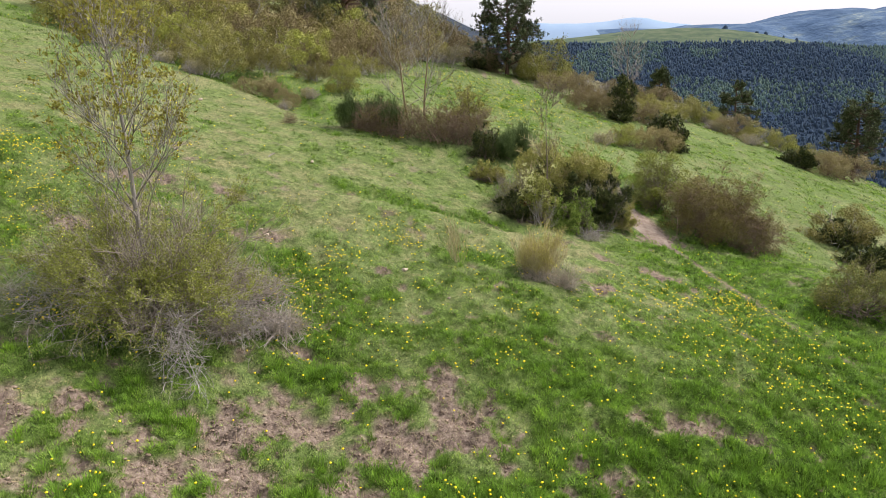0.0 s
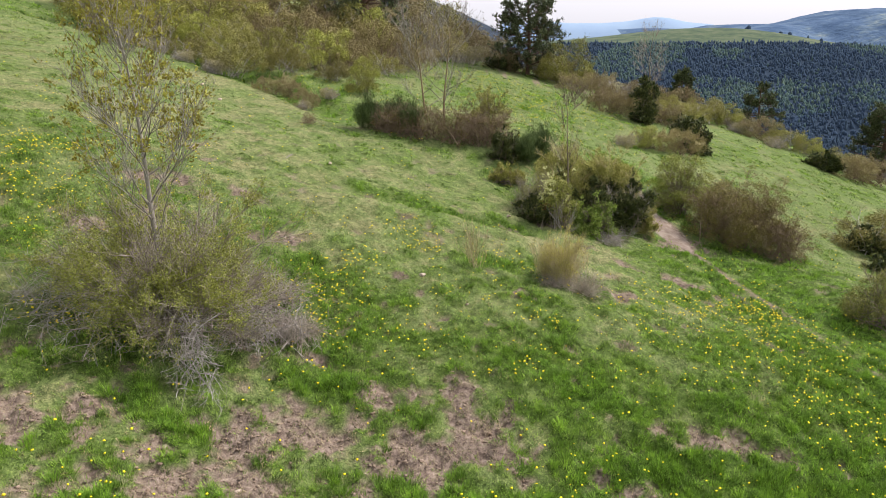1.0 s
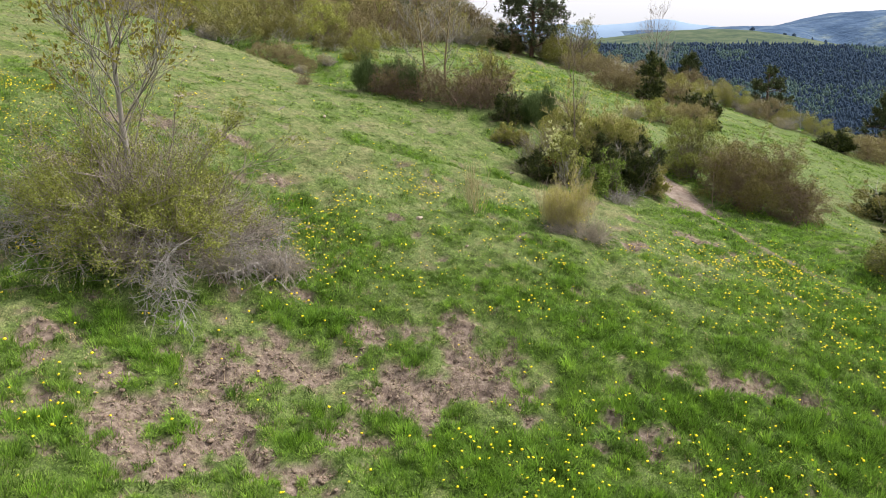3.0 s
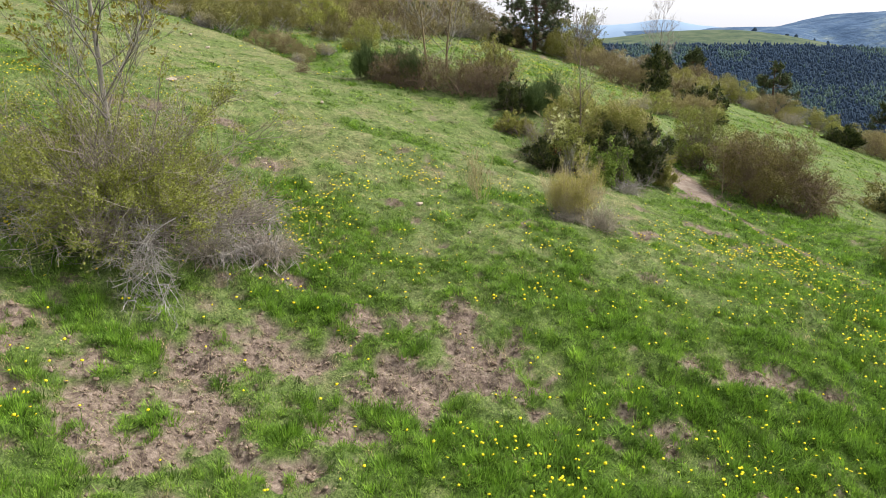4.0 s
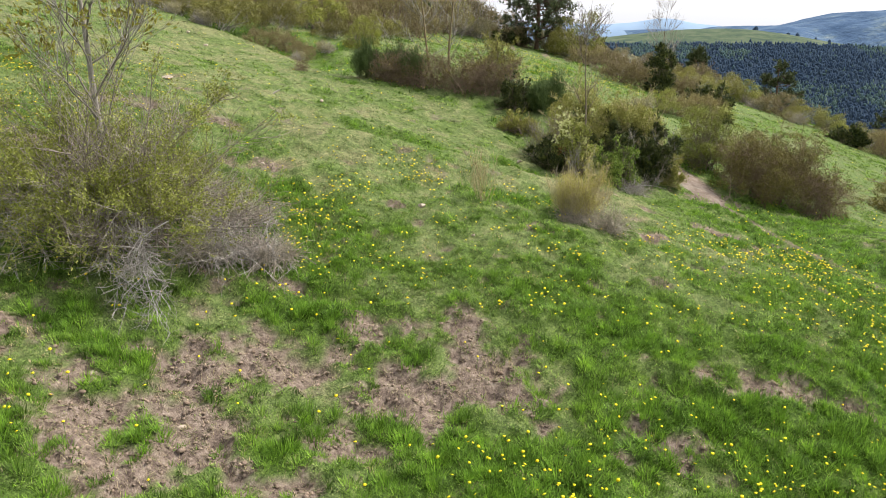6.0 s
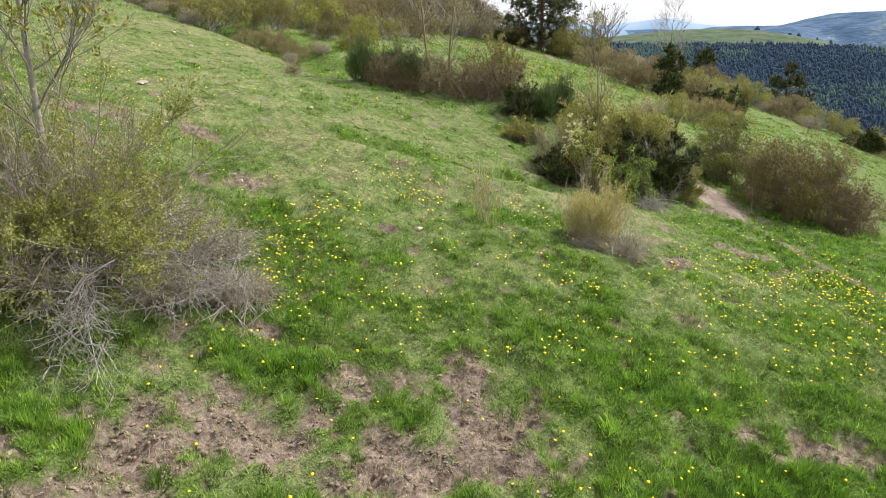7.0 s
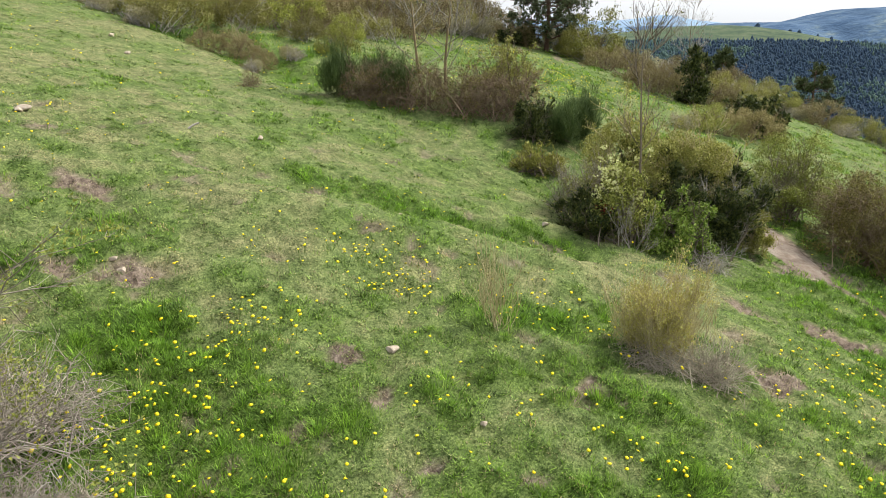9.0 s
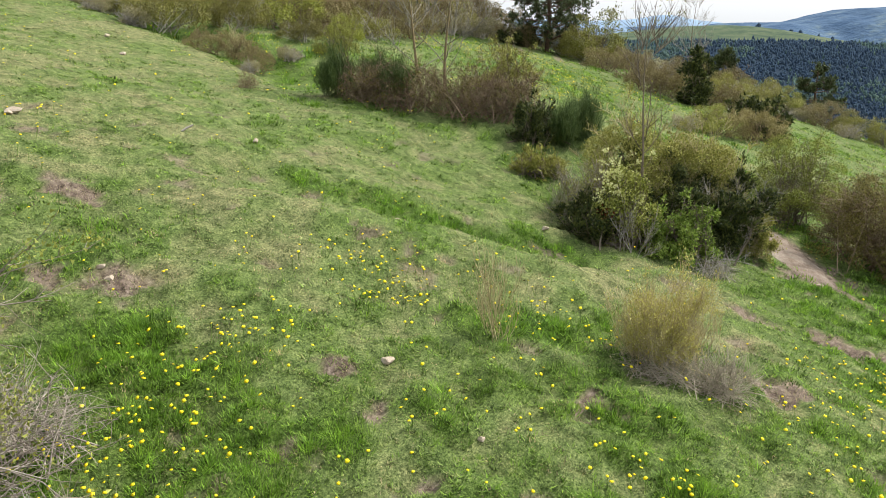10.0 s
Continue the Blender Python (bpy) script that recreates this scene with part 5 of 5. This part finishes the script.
# ---- pines ----
def pine(x, y, height, rng, label, first=0.2, reach=0.33, limbs=46, thick=0.16, lean=(0, 0), tuft=0.13, base_z=None):
    z0 = float(land(x, y)) if base_z is None else base_z
    ob = thing("pine_tree", x, y, z0, label, "pine", "pines")
    segs = 10
    u = np.linspace(0, 1, segs + 1)
    trunk = np.stack([lean[0] * u * height + 0.012 * height * np.sin(u * 6), lean[1] * u * height, u * height - 0.15], -1)[None]
    f = np.sort(rng.uniform(first, 0.97, limbs))
    i = np.minimum((f * segs).astype(int), segs - 1)
    base = trunk[0, i] + (trunk[0, i + 1] - trunk[0, i]) * (f * segs - i)[:, None]
    a = np.arange(limbs) * 2.399 + rng.normal(0, 0.5, limbs)
    way = unit(np.stack([np.cos(a), np.sin(a), rng.uniform(-0.22, 0.16, limbs) + 0.25 * f], -1))
    shape = np.clip(1.15 - f, 0.16, 1) ** 0.8 * np.clip((f - first) / 0.1 + 0.65, 0, 1)
    length = height * reach * shape * rng.uniform(0.6, 1.08, limbs)
    limb = stretch(base, way, length, 6, rng, 0.12, 0.03)
    n_s = limbs * 11
    sub = sprout(limb, n_s, (0.05 * height, 0.13 * height), 0.5, 0.1, 3, rng, 0.3, 1.0)
    n_t = n_s * 5
    shoot = sprout(sub, n_t, (0.02 * height, 0.05 * height), 0.5, 0.35, 1, rng, 0.25, 1.0)
    part("trunk", mesh_of("trunk", *tubes(trunk, (thick * (1.08 - u))[None], 8, rng), m_bark_pine, None, True), ob)
    gauge = np.linspace(thick * 0.42 * np.clip(1.1 - f, 0.2, 1), 0.008 + 0 * f, 7).T
    for i in range(limbs):
        part("limb", mesh_of("limb", *tubes(limb[i:i + 1], gauge[i:i + 1], 4, rng), m_bark_pine), ob)
    tagged(part("twig_mass", mesh_of("twig_mass", *tubes(sub, taper(n_s, 3, 0.016, 0.006), 3, rng), m_bark_pine), ob), kind="stuff")
    per = 11
    tip = np.repeat(shoot[:, 0] + (shoot[:, 1] - shoot[:, 0]) * rng.random((n_t, 1)), per, 0)
    d = unit(np.repeat(unit(shoot[:, 1] - shoot[:, 0]), per, 0) * 0.7 + rng.normal(size=(n_t * per, 3)) * 0.6 + np.array([0, 0, 0.15]))
    side = unit(np.cross(d, rng.normal(size=d.shape))) * tuft * 0.11
    ln = tuft * rng.uniform(0.7, 1.2, (len(d), 1))
    v = np.stack([tip - side, tip + side, tip + d * ln], 1)
    part("foliage", mesh_of("foliage", v, np.arange(len(d) * 3).reshape(-1, 3), m_needle), ob)
    return ob


P = np.random.default_rng(603)
pine(3.75, 46.6, 6.0, P, "dark pine on the brow of the meadow", first=0.12, reach=0.42, thick=0.13, limbs=64, tuft=0.19)
pine(-5.3, 41.0, 8.0, P, "old pine with reddish trunk and low dead limbs", first=0.06, reach=0.4, thick=0.24, limbs=60, tuft=0.21)
pine(19.4, 50.8, 3.5, P, "flat-topped dark pine beyond the crest", first=0.24, reach=0.6, thick=0.12, limbs=30, tuft=0.16)
pine(22.9, 41.8, 4.3, P, "broad dark pine beyond the crest", first=0.1, reach=0.48, thick=0.15, limbs=50, tuft=0.17)
pine(15.0, 53.5, 3.1, P, "half-bare dark pine behind the bushes", first=0.25, reach=0.36, thick=0.10, limbs=30, tuft=0.2)

# a bare grey stick lying in the turf
v, t = tubes(np.array([[[-4.05, 17.2, 0], [-4.0, 17.26, 0.04], [-3.93, 17.31, 0.07]]]) + np.array([0, 0, float(ground_z(-4.0, 17.25)) + 0.02]), np.full((1, 3), 0.014), 5)
tagged(new("stick", mesh_of("stick", v, t, m_twig_grey)), "short bleached stick lying in the turf", "stick")


# ---- the far side of the valley ----
def forest_height(x, y):
    crest = 1200 + 50 * (fbm(x, x * 0, 300, 2, 91) - 0.5)
    top = -10 - 8 * smooth(520, 700, x) - 0.02 * np.maximum(x - 700, 0)
    fall = np.maximum(crest - y, 0)
    z = top - 0.28 * fall - 0.0002 * fall ** 2 + 30 * (fbm(x, y, 210, 3, 95) - 0.5) * smooth(0, 150, fall)
    rise = np.maximum(y - crest, 0)
    pasture = 26 * np.exp(-((x - 440) / np.where(x < 440, 190, 165)) ** 2)
    return z + pasture * smooth(0, 190, rise) - 0.2 * np.maximum(rise - 320, 0)


m_far, nt, p = material("far_pasture_and_hazed_ground", 0.95, 0.05)
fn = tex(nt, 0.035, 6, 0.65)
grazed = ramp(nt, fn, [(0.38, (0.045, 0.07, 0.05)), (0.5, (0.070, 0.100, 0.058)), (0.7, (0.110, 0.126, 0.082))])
# Under the trees the ground takes a flat dark blue that paints in haze.
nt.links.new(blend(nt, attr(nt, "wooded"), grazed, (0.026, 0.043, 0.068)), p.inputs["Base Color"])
# The blue in these conifers is valley haze, mixed into their base colour.
m_wood_haze = leafy("far_woods", [(0.15, (0.030, 0.049, 0.082)), (0.5, (0.037, 0.058, 0.090)), (0.9, (0.046, 0.070, 0.096))], 0.0, 0.012, 1.0, 0.0)

# Lighter green crowns, with some of the same haze blue in the colour.
m_wood_pale = leafy("far_hazed_leafy_crowns", [(0.15, (0.046, 0.078, 0.084)), (0.5, (0.060, 0.096, 0.09)), (0.85, (0.082, 0.120, 0.098))], 0.0, 0.012, 1.0, 0.0)

fx, fy = np.meshgrid(np.arange(-300, 1700, 16.0), np.arange(420, 1800, 16.0))
k = np.arange(fx.size).reshape(fx.shape)
quads = np.stack([k[:-1, :-1], k[:-1, 1:], k[1:, 1:], k[1:, :-1]], -1).reshape(-1, 4)
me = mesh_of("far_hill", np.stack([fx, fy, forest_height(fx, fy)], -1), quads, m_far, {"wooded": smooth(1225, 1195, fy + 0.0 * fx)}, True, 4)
tagged(new("far_hill", me), "wooded hillside across the valley, tinted haze blue, pasture on top", "hill", kind="structure")

CONE_V = np.array([[math.cos(a) * r, math.sin(a) * r, z] for r, z in ((1, 0.12), (0.62, 0.5)) for a in np.arange(4) * math.pi / 2] + [[0, 0, 1.0]])
CONE_T = np.array([[i, (i + 1) % 4, 4 + i] for i in range(4)] + [[4 + i, (i + 1) % 4, 4 + (i + 1) % 4] for i in range(4)] + [[4 + i, 4 + (i + 1) % 4, 8] for i in range(4)])


def woods(x, y, z, rng, tall=(7, 13), slim=0.26):
    n = len(x)
    h = rng.uniform(*tall, n)
    round_ = rng.random(n) < 0.3
    w = h * np.where(round_, 0.42, slim) * rng.uniform(0.8, 1.2, n)
    v = CONE_V[None] * rng.uniform(0.75, 1.25, (n, len(CONE_V), 1)) * np.stack([w, w, h * np.where(round_, 0.75, 1)], -1)[:, None]
    v[:, 4:8, :2] *= np.where(round_, 1.5, 1.0)[:, None, None]
    v[:, 8, 2] *= np.where(round_, 0.85, 1.0)
    spin = rng.uniform(0, 1.57, n)[:, None]
    v = np.stack([v[..., 0] * np.cos(spin) - v[..., 1] * np.sin(spin), v[..., 0] * np.sin(spin) + v[..., 1] * np.cos(spin), v[..., 2]], -1)
    v = v + np.stack([x, y, z - 0.8], -1)[:, None]
    t = np.arange(n)[:, None, None] * len(CONE_V) + CONE_T[None]
    return v.reshape(-1, 3), t.reshape(-1, 3)


F = np.random.default_rng(701)
x, y = F.uniform(60, 1000, 80000), F.uniform(700, 1300, 80000)
edge = 1205 + 14 * F.normal(size=80000) + 60 * smooth(640, 760, x)
keep = (x > 0.12 * y) & (x < 0.78 * y) & (y < edge)
x, y = x[keep][:29000], y[keep][:29000]
leafy_share = smooth(0.52, 0.66, fbm(x, y, 90, 3, 97) + 0.12 * smooth(480, 640, x) + 0.08 * smooth(1050, 850, y))
pale = F.random(len(x)) < 0.75 * leafy_share + 0.02
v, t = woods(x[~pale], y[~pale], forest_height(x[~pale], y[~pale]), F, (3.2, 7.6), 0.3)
tagged(new("far_woods", mesh_of("far_woods", v, t, m_wood_haze)), "dense dark conifer woods on the far slope, tinted haze blue", "woods", kind="stuff")
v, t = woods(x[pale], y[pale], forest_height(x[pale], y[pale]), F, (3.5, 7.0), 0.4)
tagged(new("far_leafy_woods", mesh_of("far_leafy_woods", v, t, m_wood_pale)), "lighter green trees among far dark conifers, tinted haze blue", "woods", kind="stuff")
for tx, ty in ((493, 1380), (549, 1380), (566, 1382), (600, 1385), (585, 1300), (612, 1290), (640, 1300), (655, 1280), (650, 1240), (690, 1250)):
    v, t = woods(np.array([0.0]), np.array([0.0]), np.array([0.0]), F, (7, 10), 0.5)
    ob = thing("far_tree", tx, ty, float(forest_height(np.array([tx * 1.0]), np.array([ty * 1.0]))[0]), "lone dark tree on the ridge pasture", "tree", "lone trees on the ridge")
    part("crown", mesh_of("crown", v, t, m_wood_haze), ob)
    part("trunk", mesh_of("trunk", *tubes(np.array([[[0, 0, -0.5], [0, 0, 3.0]]]), np.full((1, 2), 0.3), 5), m_bark_pine), ob)

m_left, nt, p = material("far_dark_mountain", 0.95, 0.05)
nt.links.new(ramp(nt, tex(nt, 0.03, 6, 0.7), [(0.35, (0.02, 0.03, 0.045)), (0.65, (0.05, 0.065, 0.085))]), p.inputs["Base Color"])
bump(nt, p, tex(nt, 0.06, 6, 0.7), 1.0, 8)
# Haze blue and pale sunlit patches are painted into the mountain's base colour.
m_mount_haze, nt, p = material("hazy_mountain", 0.95, 0.05)
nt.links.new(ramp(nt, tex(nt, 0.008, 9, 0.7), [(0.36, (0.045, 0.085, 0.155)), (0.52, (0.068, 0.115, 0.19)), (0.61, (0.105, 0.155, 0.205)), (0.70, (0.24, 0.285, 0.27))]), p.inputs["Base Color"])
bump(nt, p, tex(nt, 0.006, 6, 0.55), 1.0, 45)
# Aerial haze over the farthest range, laid on as its pale blue base colour.
m_haze_blue, nt, p = material("distant_hazed_range", 0.95, 0.05)
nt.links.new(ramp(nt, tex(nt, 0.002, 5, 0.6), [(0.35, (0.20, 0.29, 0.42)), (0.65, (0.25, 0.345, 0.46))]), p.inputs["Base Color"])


def ridge(name, x0, x1, y0, y1, crest, mat, label, step, rough, seed, spurs=2.2):
    gx, gy = np.meshgrid(np.arange(x0, x1, step), np.arange(y0, y1, step))
    f = (gy - y0) / (y1 - y0)
    top = crest(gx) + rough * (fbm(gx, gx * 0 + seed, 260, 4, seed) - 0.5)
    z = -200 + (top + 200) * np.sin(np.clip(f * 1.25, 0, 1) * np.pi / 2) + rough * spurs * (fbm(gx, gy * 0.45, 420, 5, seed + 3) - 0.5) * np.sin(np.pi * np.clip(f * 1.25, 0, 1))
    k = np.arange(gx.size).reshape(gx.shape)
    q = np.stack([k[:-1, :-1], k[:-1, 1:], k[1:, 1:], k[1:, :-1]], -1).reshape(-1, 4)
    me = mesh_of(name, np.stack([gx, gy, z], -1), q, mat, None, True, 4)
    return tagged(new(name, me), label, "mountain", kind="backdrop")


ridge("far_dark_mountain", -1200, 260, 1300, 2300, lambda x: 75 - 0.42 * (x + 45), m_left, "dark wooded mountain flank behind the slope", 25, 16, 3)
ridge("hazy_mountain", 700, 4200, 2600, 3900, lambda x: 30 + 25 * smooth(1000, 1400, x) + 66 * smooth(1400, 1840, x) - 22 * smooth(1850, 1960, x) + 42 * smooth(1960, 2220, x) + 30 * smooth(2300, 3000, x), m_mount_haze, "blue-green mountain with painted haze and sunlit patches", 18, 30, 5, 5.5)
ridge("distant_hazed_range", 200, 2600, 3900, 4500, lambda x: 66 + 34 * np.exp(-((x - 1042) / 130) ** 2) - 0.05 * np.maximum(x - 1250, 0), m_haze_blue, "distant mountain range, pale blue of haze painted on", 40, 26, 7)
